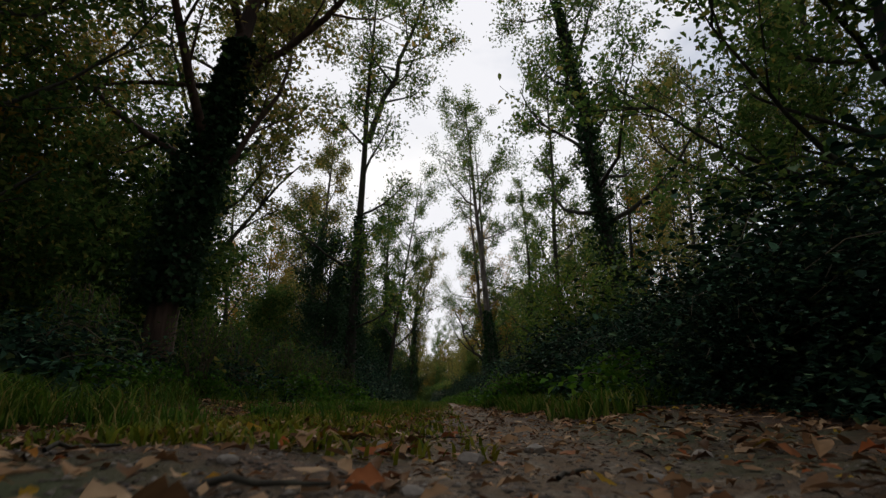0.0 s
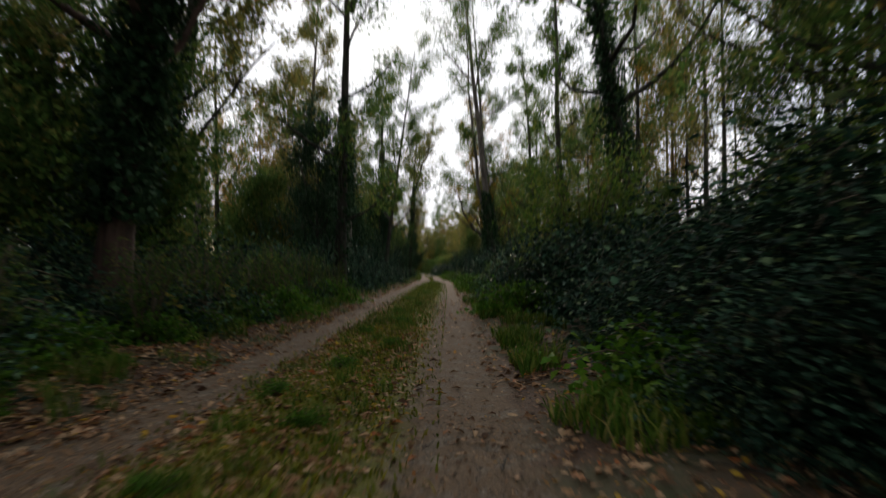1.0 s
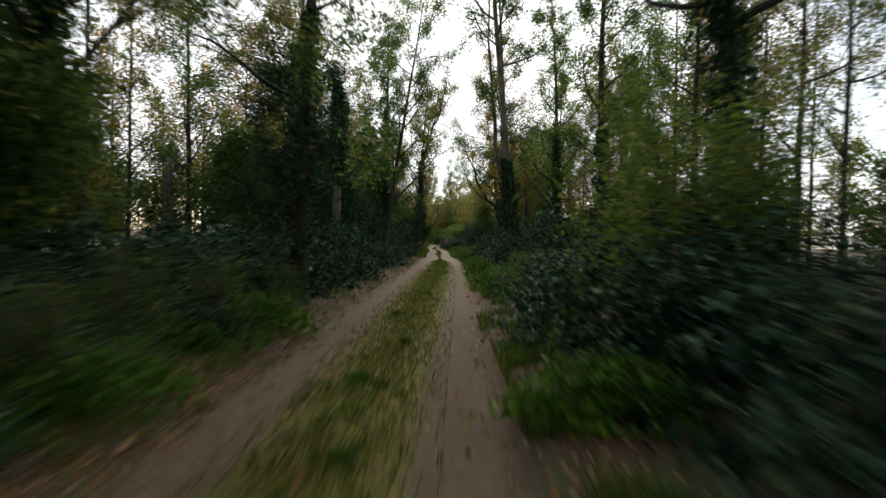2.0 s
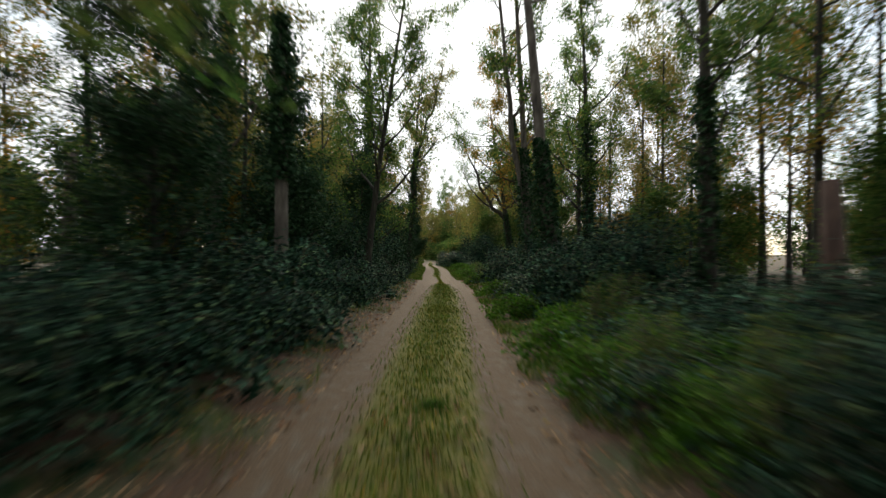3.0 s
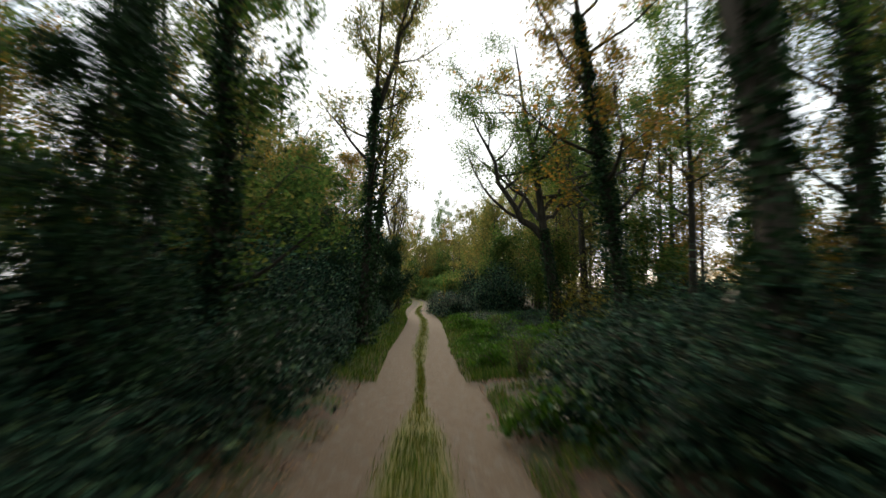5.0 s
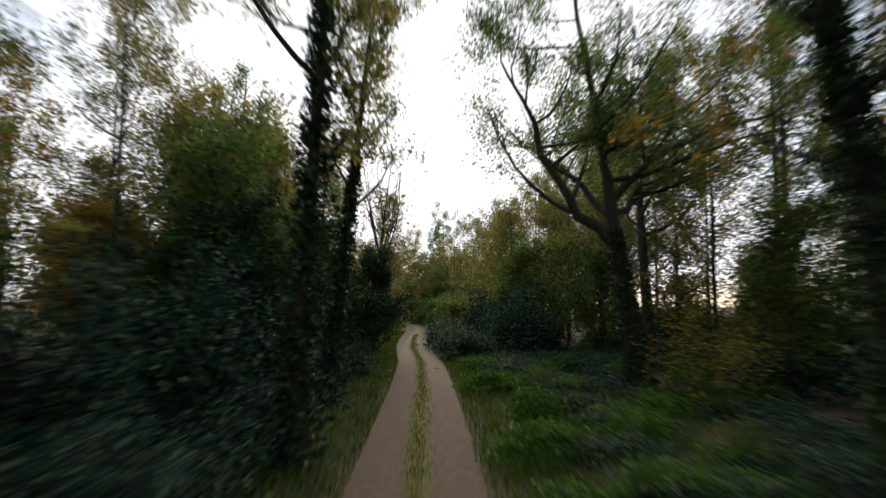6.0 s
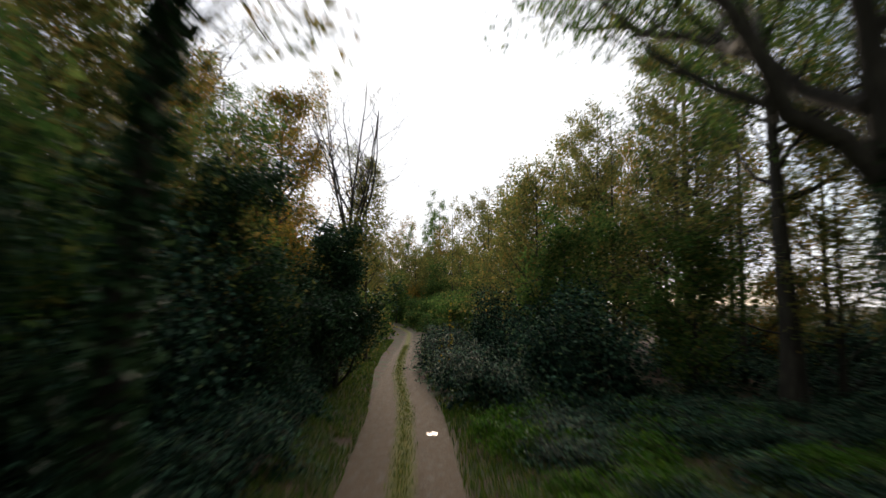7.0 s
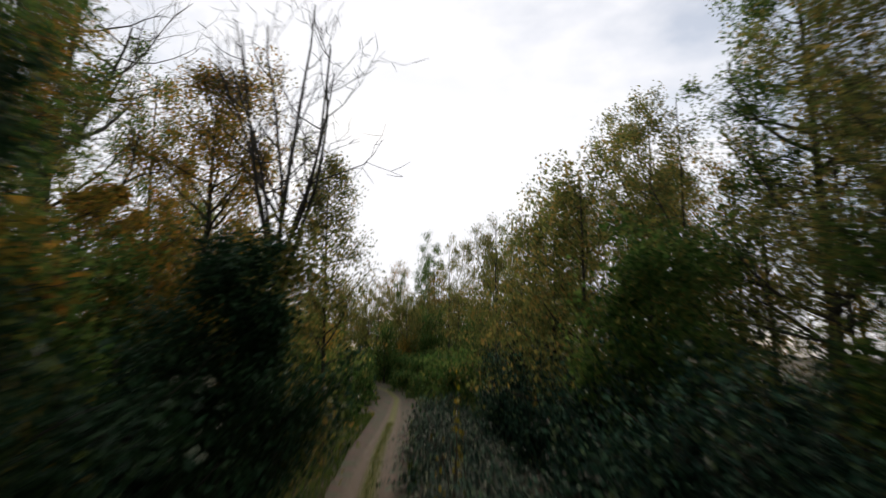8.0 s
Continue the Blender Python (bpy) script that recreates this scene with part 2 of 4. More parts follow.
def raw_mesh(name, verts, loops, sizes, mat, smooth=False):
    """A mesh from arrays: points, the corner list and the corners of each face."""
    me = bpy.data.meshes.new(name)
    me.vertices.add(len(verts))
    me.vertices.foreach_set("co", np.asarray(verts, dtype=np.float32).ravel())
    me.loops.add(len(loops))
    me.loops.foreach_set("vertex_index", np.asarray(loops, dtype=np.int32).ravel())
    sizes = np.asarray(sizes, dtype=np.int32)
    me.polygons.add(len(sizes))
    me.polygons.foreach_set("loop_start", np.r_[0, np.cumsum(sizes)[:-1]].astype(np.int32))
    me.polygons.foreach_set("loop_total", sizes)
    if smooth:
        me.polygons.foreach_set("use_smooth", np.ones(len(sizes), dtype=bool))
    me.materials.append(mat)
    me.update(calc_edges=True)
    return me


def build_ground():
    xs = np.r_[-400, -200, -100, -60, -40, np.arange(-26, -8, 2.0), np.arange(-8, -3, 0.5), np.arange(-3, -1.6, 0.12), np.arange(-1.6, 1.6, 0.065),
               np.arange(1.6, 3, 0.12), np.arange(3, 8, 0.5), np.arange(8, 27, 2.0), 40, 60, 100, 200, 400]
    ys = np.r_[-300, -120, -50, -20, -10, -5, np.arange(-3, 14, 0.1), np.arange(14, 95, 0.22), np.arange(95, 140, 1.5), 150, 180, 250, 400, 800]
    verts, rut, mid = [], [], []
    for y in ys:
        c, h, s = centre(y), half(y), strip(y)
        for x in xs:
            shift = c * max(0.0, 1 - abs(x) / 20)
            px = x + shift
            lane = abs(px - c)
            verts.append((px, y, ground_z(px, y)))
            rut.append(min(lane - s, h - lane))
            mid.append(min(s + 0.12 - lane, (y - 1.9) * 0.5) if lane < h else -0.5)
    nx = len(xs)
    faces = [(j * nx + i, j * nx + i + 1, (j + 1) * nx + i + 1, (j + 1) * nx + i) for j in range(len(ys) - 1) for i in range(nx - 1)]
    me = mesh_from("ground", verts, faces, GROUND, True)
    for key, values in (("rut", rut), ("middle", mid)):
        me.attributes.new(key, "FLOAT", "POINT").data.foreach_set("value", np.array(values, dtype=np.float32))
    return tagged(new("ground", me), "woodland ground with two gravel wheel tracks and mossy middle", "ground", kind="structure")


build_ground()


# ---- growing things ----
def part(name, me, parent, label=""):
    ob = new(name, me)
    ob.parent = parent
    return tagged(ob, label)


def thing(name, label, category, group="", kind=""):
    return tagged(new(name), label, category, group, kind)


def tubes(lines, sides=6):
    """Tapered round limbs along point lines; each line is (points, radii)."""
    verts, loops, count = [], [], 0
    turn = np.linspace(0, 2 * np.pi, sides, endpoint=False)
    ring = np.c_[np.cos(turn), np.sin(turn)]
    for pts, rad in lines:
        pts, rad = np.asarray(pts, float), np.asarray(rad, float)
        tan = np.gradient(pts, axis=0)
        tan /= np.linalg.norm(tan, axis=1)[:, None] + 1e-9
        ref = np.array([0.0, 1.0, 0.0]) if abs(tan[0, 1]) < 0.9 else np.array([1.0, 0.0, 0.0])
        u = np.cross(tan, ref)
        u /= np.linalg.norm(u, axis=1)[:, None] + 1e-9
        v = np.cross(tan, u)
        vs = pts[:, None] + rad[:, None, None] * (ring[None, :, :1] * u[:, None] + ring[None, :, 1:] * v[:, None])
        verts.append(vs.reshape(-1, 3))
        k = len(pts)
        a = (np.arange(k - 1)[:, None] * sides + np.arange(sides)[None]).ravel()
        b = (np.arange(k - 1)[:, None] * sides + (np.arange(sides)[None] + 1) % sides).ravel()
        loops.append(np.c_[a, a + sides, b + sides, b] + count)
        count += k * sides
    verts, loops = np.concatenate(verts), np.concatenate(loops)
    return verts, loops.ravel(), np.full(len(loops), 4)


def leaves(rng, spots, size, flat=0.5, wide=0.6, fold=0.18, fine=False):
    """One folded leaf blade at each spot. flat: how level the blades lie; fine: rounded outline."""
    n = len(spots)
    way = rng.normal(size=(n, 3))
    way[:, 2] = way[:, 2] * (1 - flat) - 0.25
    way /= np.linalg.norm(way, axis=1)[:, None]
    up = rng.normal(size=(n, 3)) * (1 - flat) + np.array([0, 0, 1.0]) * (0.25 + flat)
    side = np.cross(way, up)
    side /= np.linalg.norm(side, axis=1)[:, None] + 1e-9
    nor = np.cross(side, way)
    s = (size * rng.uniform(0.6, 1.25, n))[:, None]
    base = spots - way * s * 0.5
    mid = spots - way * s * 0.05 + nor * s * fold
    if fine:
        hang = np.array([0, 0, -0.12]) * s
        low, high = spots - way * s * 0.22 + nor * s * fold * 0.8, spots + way * s * 0.18 + nor * s * fold * 0.7
        verts = np.stack([base, low + side * s * wide * 0.48, high + side * s * wide * 0.4, base + way * s + hang, high - side * s * wide * 0.4, low - side * s * wide * 0.48], axis=1).reshape(-1, 3)
        return verts, (np.arange(n)[:, None] * 6 + np.array([0, 1, 2, 3, 0, 3, 4, 5])).ravel(), np.full(2 * n, 4)
    verts = np.stack([base, mid + side * s * wide * 0.5, base + way * s, mid - side * s * wide * 0.5], axis=1).reshape(-1, 3)
    return verts, np.arange(4 * n), np.full(n, 4)


def chips(rng, spots, size, flat=0.3):
    """Three-cornered leaves for growth that stays far off."""
    n = len(spots)
    s = (size * rng.uniform(0.6, 1.3, n))[:, None]
    a = rng.normal(size=(n, 3))
    a[:, 2] *= 1 - flat
    a /= np.linalg.norm(a, axis=1)[:, None]
    b = np.cross(a, rng.normal(size=(n, 3)) * (1 - flat) + np.array([0, 0, flat + 0.1]))
    b /= np.linalg.norm(b, axis=1)[:, None] + 1e-9
    verts = np.stack([spots - a * s * 0.5 - b * s * 0.32, spots - a * s * 0.3 + b * s * 0.42, spots + a * s * 0.6], axis=1).reshape(-1, 3)
    return verts, np.arange(3 * n), np.full(n, 3)


def both(a, b):
    """Two arrays of faces as one."""
    return np.concatenate([a[0], b[0]]), np.concatenate([a[1], b[1] + len(a[0])]), np.concatenate([a[2], b[2]])


def wander(rng, start, way, length, steps, rise=0.15, wob=0.12):
    pts, p, d = [np.array(start, float)], np.array(start, float), np.array(way, float)
    for _ in range(steps):
        d = d + rng.normal(size=3) * wob + np.array([0, 0, rise])
        d /= np.linalg.norm(d)
        p = p + d * length / steps
        pts.append(p)
    return np.array(pts)


def grow(rng, height, r0, lean=(0, 0), bend=0.0, limb_from=0.4, limbs=12, limb_len=2.5, rise=0.15, fork=0, twig=5, top_r=0.12, sag=0.0, stems_at=(), steep=0.5):
    """Trunk, limbs and twigs as lines, and the spots where leaves may hang."""
    lines, limb_lines, spots = [], [], []
    k = 12
    s = np.linspace(0, 1, k)
    wob = np.cumsum(rng.normal(size=(k, 2)) * 0.012 * height / 4, axis=0)
    trunk = np.c_[lean[0] * height * (s + bend * s * s) + wob[:, 0] * s, lean[1] * height * s + wob[:, 1] * s, height * s]
    trunk[0, 2] = -0.25
    rad = r0 * (1 - (1 - top_r) * s ** 0.9)
    rad[0] *= 1.5
    rad[1] *= 1.12
    lines.append((trunk, rad))
    stems = [(trunk, rad)]
    for f in range(fork):
        at = rng.uniform(0.45, 0.6)
        i = int(at * (k - 1))
        a = rng.uniform(0, 6.28)
        way = np.array([math.cos(a) * steep, math.sin(a) * steep, 0.9])
        pts = wander(rng, trunk[i], way, height * (1 - at) * 0.95, 8, 0.12, 0.08)
        rr = np.linspace(rad[i] * 0.75, rad[-1], 9)
        limb_lines.append([(pts, rr)])
        stems.append((pts, rr))
    for pts, thick in stems_at:
        raw = np.array(pts, float)
        t = np.linspace(0, len(raw) - 1, 10)
        pts = np.stack([np.interp(t, np.arange(len(raw)), raw[:, c]) for c in range(3)], axis=1)
        pts[1:] += rng.normal(size=(9, 3)) * 0.07
        rr = np.linspace(thick, 0.03, 10)
        limb_lines.append([(pts, rr)])
        stems.append((pts, rr))
    for i in range(limbs):
        pts0, rad0 = stems[i % len(stems)]
        lo = limb_from if i % len(stems) == 0 else 0.2
        q = lo + (0.98 - lo) * ((i + rng.uniform(0, 0.9)) / limbs)
        j = q * (len(pts0) - 1)
        b = int(j)
        start = pts0[b] + (pts0[min(b + 1, len(pts0) - 1)] - pts0[b]) * (j - b)
        az = i * 2.4 + rng.uniform(-0.4, 0.4)
        el = rng.uniform(0.1, 0.75) - sag
        way = np.array([math.cos(az) * math.cos(el), math.sin(az) * math.cos(el), math.sin(el)])
        length = limb_len * (1.15 - 0.6 * (q - lo) / (1.0 - lo)) * rng.uniform(0.6, 1.2)
        pts = wander(rng, start, way, length, 5, rise, 0.16)
        r1 = min(rad0[b] * 0.55, 0.012 + length * 0.016)
        own = [(pts, np.linspace(r1, r1 * 0.25, 6))]
        limb_lines.append(own)
        for t in range(twig):
            jj = rng.uniform(1.2, 5.0)
            b2 = min(4, int(jj))
            st = pts[b2] + (pts[b2 + 1] - pts[b2]) * (jj - b2)
            d = (pts[b2 + 1] - pts[b2])
            d = d / np.linalg.norm(d) + rng.normal(size=3) * 0.6
            d /= np.linalg.norm(d)
            tw = wander(rng, st, d, length * rng.uniform(0.25, 0.5), 3, rise * 0.6, 0.22)
            own.append((tw, np.linspace(r1 * 0.35, 0.004, 4)))
            spots.append(tw[1:])
            for _ in range(2):
                d2 = tw[2] - tw[1]
                d2 = d2 / (np.linalg.norm(d2) + 1e-9) + rng.normal(size=3) * 0.8
                d2 /= np.linalg.norm(d2)
                t2 = wander(rng, tw[rng.integers(1, 4)], d2, length * 0.22, 2, 0.05, 0.2)
                own.append((t2, np.array([0.006, 0.005, 0.003])))
                spots.append(t2[1:])
    return lines, limb_lines, np.concatenate(spots), trunk, rad


def around(rng, spots, n, spread):
    """Leaf places gathered in clumps about some of the spots."""
    weight = rng.exponential(size=len(spots)) ** 0.8
    return spots[rng.choice(len(spots), n, p=weight / weight.sum())] + rng.normal(size=(n, 3)) * spread


def ivy_leaves(rng, trunk, rad, low, high, n, thick, size):
    """Ivy leaves wrapped round a trunk between two heights."""
    z = rng.uniform(low, high, n)
    taper = np.clip((high - z) / (0.25 * (high - low)), 0.25, 1)
    a = rng.uniform(0, 2 * np.pi, n)
    lump = 0.65 + 0.5 * np.sin(z * 2.3 + a * 2) * np.sin(z * 1.1 + a)
    r = np.interp(z, trunk[:, 2], rad) + np.abs(rng.normal(size=n)) * thick * taper * lump + 0.02
    pts = np.c_[np.interp(z, trunk[:, 2], trunk[:, 0]) + np.cos(a) * r, np.interp(z, trunk[:, 2], trunk[:, 1]) + np.sin(a) * r, z]
    return leaves(rng, pts, size, 0.25, 0.9)


def tree(seed, name="tree", label="", leaf=GREEN, bark=BARK, n_leaves=5000, leaf_size=0.11, spread=0.14, ivy=None, far=False, below=99.0, fine=False, group="woodland trees", **shape):
    """A tree with trunk, limbs, crown and, where given, ivy. far: lighter build for the depth of the wood."""
    rng = np.random.default_rng(seed)
    ob = thing(name, label, "tree", group)
    lines, limb_lines, spots, trunk, rad = grow(rng, **shape)
    part("trunk", raw_mesh("trunk", *tubes(lines, 8 if far else 12), bark, True), ob)
    if far:
        own = [ln for limb in limb_lines for ln in limb if len(ln[0]) > 4]
        tagged(part("branchwork", raw_mesh("branchwork", *tubes(own, 3), bark, True), ob), kind="stuff")
    else:
        for limb in limb_lines:
            parts = tubes(limb[:1], 6)
            if len(limb) > 1:
                parts = both(parts, tubes(limb[1:], 3))
            part("limb", raw_mesh("limb", *parts, bark, True), ob)
    if n_leaves:
        spots = spots[spots[:, 2] < below]
        at = around(rng, spots, n_leaves, spread)
        at = at[at[:, 2] > 0.1]
        part("crown", raw_mesh("crown", *(leaves(rng, at, leaf_size, fine=True) if fine else chips(rng, at, leaf_size)), leaf), ob)
    if ivy:
        low, high, n, thick, size = ivy
        part("ivy", raw_mesh("ivy", *ivy_leaves(rng, trunk, rad, low, high, n, thick, size), IVY), ob, "dark evergreen ivy leaves")
    return ob


def stand(ob, x, y, turn=0.0, size=1.0, tall=None):
    """Puts a thing on the ground."""
    ob.matrix_basis = spot_on(x, y, turn, size, tall)
    return ob


def spot_on(x, y, turn=0.0, size=1.0, tall=None):
    return pose(x, y, ground_z(x, y) - 0.02, 0, 0, turn) @ Matrix.Diagonal((size, size, tall or size, 1))


def scatter(ob, spots):
    """Copies of a thing at the spots (x, y, turn, size, height scale); the thing itself takes the first."""
    for s in spots[1:]:
        copy_thing(ob, spot_on(*s))
    stand(ob, *spots[0])


def bush(seed, name, label, rx, ry, h, n, size, leaf=BRAMBLE, canes=16, flat=0.6, category="bush", group="", wide=0.62, fill=0.5, fine=False):
    """A mound of arching canes with leaves in a ragged shell and some inside."""
    rng = np.random.default_rng(seed)
    ob = thing(name, label, category, group)
    lines, tips = [], []
    for i in range(canes):
        a = i * 2.4 + rng.uniform(-0.3, 0.3)
        reach = rng.uniform(0.45, 1.05)
        end = np.array([math.cos(a) * rx * reach, math.sin(a) * ry * reach, 0])
        root = end * rng.uniform(0.0, 0.25)
        t = np.linspace(0, 1, 7)[:, None]
        top = h * rng.uniform(0.7, 1.32) * (1.1 - 0.45 * reach)
        pts = root + (end - root) * t + np.array([0, 0, 1]) * (top * (2.6 * t - 1.9 * t * t) / 0.89)
        pts[0, 2] = -0.1
        pts[:, :2] += np.cumsum(rng.normal(size=(7, 2)) * 0.03, axis=0)
        lines.append((pts, np.linspace(0.012, 0.004, 7)))
        tips.append(pts[2:])
    tagged(part("stalk_tangle", raw_mesh("stalk_tangle", *tubes(lines, 3), CANE, True), ob), kind="stuff")
    tips = np.concatenate(tips)
    near = around(rng, tips, int(n * (1 - fill)), (0.13 * rx, 0.13 * ry, 0.12 * h))
    m = n - len(near)
    a, u = rng.uniform(0, 2 * np.pi, m), rng.uniform(0, 1, m) ** 0.5
    lump = 1 + 0.16 * np.sin(3 * a + seed) + 0.12 * np.sin(5 * a + 2 * seed)
    q = u * lump
    top = h * np.clip(1 - u ** 2.4, 0.0, 1) * (0.9 + 0.18 * np.sin(4 * a + seed) * u) + 0.05
    z = top * (1 - np.abs(rng.normal(size=m)) * 0.28)
    shell = np.c_[np.cos(a) * rx * q, np.sin(a) * ry * q, np.clip(z, 0.03, None)]
    near[:, 2] = np.clip(near[:, 2], 0.03, None)
    outer = rng.random(m) < 0.5
    inside = np.c_[shell[~outer][:, :2] * 0.82, shell[~outer][:, 2] * 0.75]
    body = both(leaves(rng, np.concatenate([near, shell[outer]]), size, flat, wide, fine=fine), chips(rng, inside, size * 1.35))
    tagged(part("foliage", raw_mesh("foliage", *body, leaf), ob), kind="stuff")
    return ob

# ---- tall trees beside the track ----
IVY_TREE = "tall tree with ivy-wrapped trunk beside the track"
stand(tree(1, label="leaning ivy-covered tree with reddish bark showing at its foot", bark=RED_BARK, leaf=OLIVE, n_leaves=38000, leaf_size=0.085, height=12, r0=0.2, lean=(0.12, -0.03), bend=0.75,
           limb_from=0.22, limbs=24, limb_len=3.6, ivy=(1.25, 5.2, 8500, 0.24, 0.09)), -3.4, 8.6)
stand(tree(2, label=IVY_TREE, leaf=OLIVE, n_leaves=24700, leaf_size=0.102, height=14, r0=0.2, lean=(0.12, 0.0), bend=0.3,
           limb_from=0.2, limbs=24, limb_len=3.6, ivy=(0.3, 6.5, 4200, 0.18, 0.1)), -6.3, 15.5)
stand(tree(3, label="slender forked tree with dark trunk and open green crown", leaf=GREEN, n_leaves=14200, leaf_size=0.085, spread=0.17, height=13, r0=0.15, lean=(0.03, 0), limb_from=0.12, limbs=26, limb_len=1.9,
           stems_at=((((0.28, 0, 7.2), (0.7, 0.2, 8.6), (1.5, 0.3, 10.8), (1.9, 0.2, 12.6)), 0.1),), ivy=(0.3, 5.0, 1400, 0.12, 0.09)), -1.97, 16.4)
stand(tree(4, label="thick ivy-clad tree leaning over the track", leaf=GREEN, n_leaves=14200, leaf_size=0.093, height=14, r0=0.2, lean=(-0.12, 0), limb_from=0.3, limbs=22, limb_len=2.8,
           ivy=(0.2, 11.0, 7000, 0.24, 0.1)), 5.1, 15.1)
stand(tree(5, label="tree with two bare upper trunks and ivy round its foot", leaf=GREEN, bark=PALE, n_leaves=6500, leaf_size=0.102, below=12.0, height=17, r0=0.18, lean=(-0.06, 0), limb_from=0.3, limbs=22, limb_len=2.3,
           stems_at=((((-0.15, 0, 2.5), (-0.75, 0.1, 6.0), (-1.1, 0.1, 10.0), (-1.5, 0.1, 15.5)), 0.15),), ivy=(0.1, 5.5, 2600, 0.16, 0.11)), 3.5, 38.2)
stand(tree(6, label="bare pale trunk leaning over, ivy on its lower half", leaf=GREEN, bark=PALE, n_leaves=12400, leaf_size=0.093, height=16, r0=0.2, lean=(-0.1, 0), limb_from=0.5, limbs=18, limb_len=2.6,
           ivy=(0.1, 4.4, 3400, 0.13, 0.1)), 3.05, 30.0)
stand(tree(7, label=IVY_TREE, leaf=GREEN, n_leaves=12400, leaf_size=0.111, height=15, r0=0.19, lean=(-0.03, 0), limb_from=0.15, limbs=24, limb_len=2.6,
           ivy=(0.1, 8.0, 3000, 0.22, 0.12)), 6.6, 41.5)
stand(tree(8, label="broken trunk, bare pale foot and a dark ivy top", bark=PALE, n_leaves=0, height=6.4, r0=0.17, limb_from=0.6, limbs=5, limb_len=0.7, top_r=0.6,
           ivy=(2.9, 6.6, 4200, 0.22, 0.1)), -3.45, 27.3)
stand(tree(9, label=IVY_TREE, leaf=OLIVE, bark=PALE, n_leaves=16200, leaf_size=0.102, height=14, r0=0.19, lean=(0.07, 0), limb_from=0.25, limbs=22, limb_len=2.7,
           ivy=(1.8, 8.5, 4200, 0.25, 0.11)), -6.3, 30.3)
stand(tree(10, label=IVY_TREE, leaf=GREEN, n_leaves=24700, leaf_size=0.093, height=14, r0=0.2, lean=(0.02, 0), limb_from=0.1, limbs=30, limb_len=2.3,
           ivy=(0.1, 9.0, 5500, 0.3, 0.11)), -3.8, 43.0)
stand(tree(11, label="plain slim trunk leaning towards the track", leaf=GREEN, n_leaves=17100, leaf_size=0.085, height=13, r0=0.13, lean=(0.1, 0), bend=0.2, limb_from=0.22, limbs=24, limb_len=2.6), -2.75, 35.1)
stand(tree(12, label="tall thin tree with sparse leaves", leaf=OLIVE, n_leaves=13300, leaf_size=0.085, spread=0.13, height=12.5, r0=0.12, lean=(0.08, 0), bend=0.3, limb_from=0.34, limbs=28, limb_len=1.25, ivy=(0.1, 5.5, 2400, 0.13, 0.1)), -2.7, 55.0)
stand(tree(13, label="slender forked tree with a lacy open crown", leaf=OLIVE, n_leaves=10600, leaf_size=0.085, spread=0.15, height=12.5, r0=0.14, lean=(0.03, 0), limb_from=0.3, limbs=24, limb_len=2.0,
           stems_at=((((0.25, 0, 6.6), (0.8, 0.1, 8.4), (1.5, 0.2, 10.4), (1.9, 0.2, 12.4)), 0.09),), ivy=(0.1, 7.5, 3200, 0.2, 0.1)), -2.2, 49.8)
stand(tree(14, label="large spreading oak with thick crooked limbs", leaf=GREEN, n_leaves=41990, leaf_size=0.076, spread=0.17, height=11.5, r0=0.24, lean=(-0.16, 0), limb_from=0.45, limbs=44, limb_len=3.4, sag=0.15,
           stems_at=((((-0.7, 0, 3.7), (-1.5, 0.1, 4.5), (-2.3, 0.1, 5.6), (-2.9, 0.2, 7.2), (-3.5, 0.3, 8.6)), 0.16), (((-0.8, 0, 4.6), (0.2, -0.2, 5.6), (1.8, -0.3, 6.6), (3.4, -0.3, 7.0)), 0.1),
                     (((-0.75, 0, 4.2), (0.4, 1.2, 5.3), (1.2, 2.4, 6.8)), 0.1), (((-0.8, 0, 4.4), (-1.3, 1.8, 5.7), (-1.9, 3.6, 6.9), (-2.7, 5.4, 7.7)), 0.11)), ivy=(0.1, 4.0, 1500, 0.08, 0.1)), 4.75, 56.6)
stand(tree(15, label="dark straight trunk at the wood's edge", leaf=GREEN, n_leaves=15200, leaf_size=0.093, height=11, r0=0.26, lean=(-0.04, 0), limb_from=0.42, limbs=22, limb_len=3.2), 7.5, 64.0)
stand(tree(16, label="ivy-covered tree leaning over the track", leaf=AUTUMN, n_leaves=16200, leaf_size=0.093, height=13, r0=0.2, lean=(-0.15, 0), limb_from=0.25, limbs=22, limb_len=2.8,
           ivy=(0.1, 9.0, 4500, 0.22, 0.11)), 5.0, 48.2)
stand(tree(17, label="half-dead tree, bare branches above leafy lower limbs", leaf=OLIVE, n_leaves=9900, leaf_size=0.085, spread=0.3, below=4.6, height=9.4, r0=0.09, limb_from=0.08, limbs=52, limb_len=1.75, rise=0.26, fork=8, steep=0.36, twig=3, lean=(0.1, 0)), -3.4, 69.3)
stand(tree(18, label="large old tree with bare upper branches", leaf=AUTUMN, n_leaves=13300, leaf_size=0.111, below=7.5, height=16, r0=0.32, limb_from=0.3, limbs=40, limb_len=5.2, rise=0.14, fork=3, lean=(0.03, 0)), -13.2, 78.0)
stand(tree(19, label="round-crowned tree turning brown", leaf=AUTUMN, n_leaves=39900, leaf_size=0.093, spread=0.22, height=10.8, r0=0.2, limb_from=0.12, limbs=34, limb_len=3.8), -7.4, 77.5)
stand(tree(27, label="broad brown and green tree over the bushes", leaf=AUTUMN, n_leaves=30400, leaf_size=0.093, spread=0.2, height=9.6, r0=0.18, limb_from=0.1, limbs=30, limb_len=3.4), -9.5, 71.0)
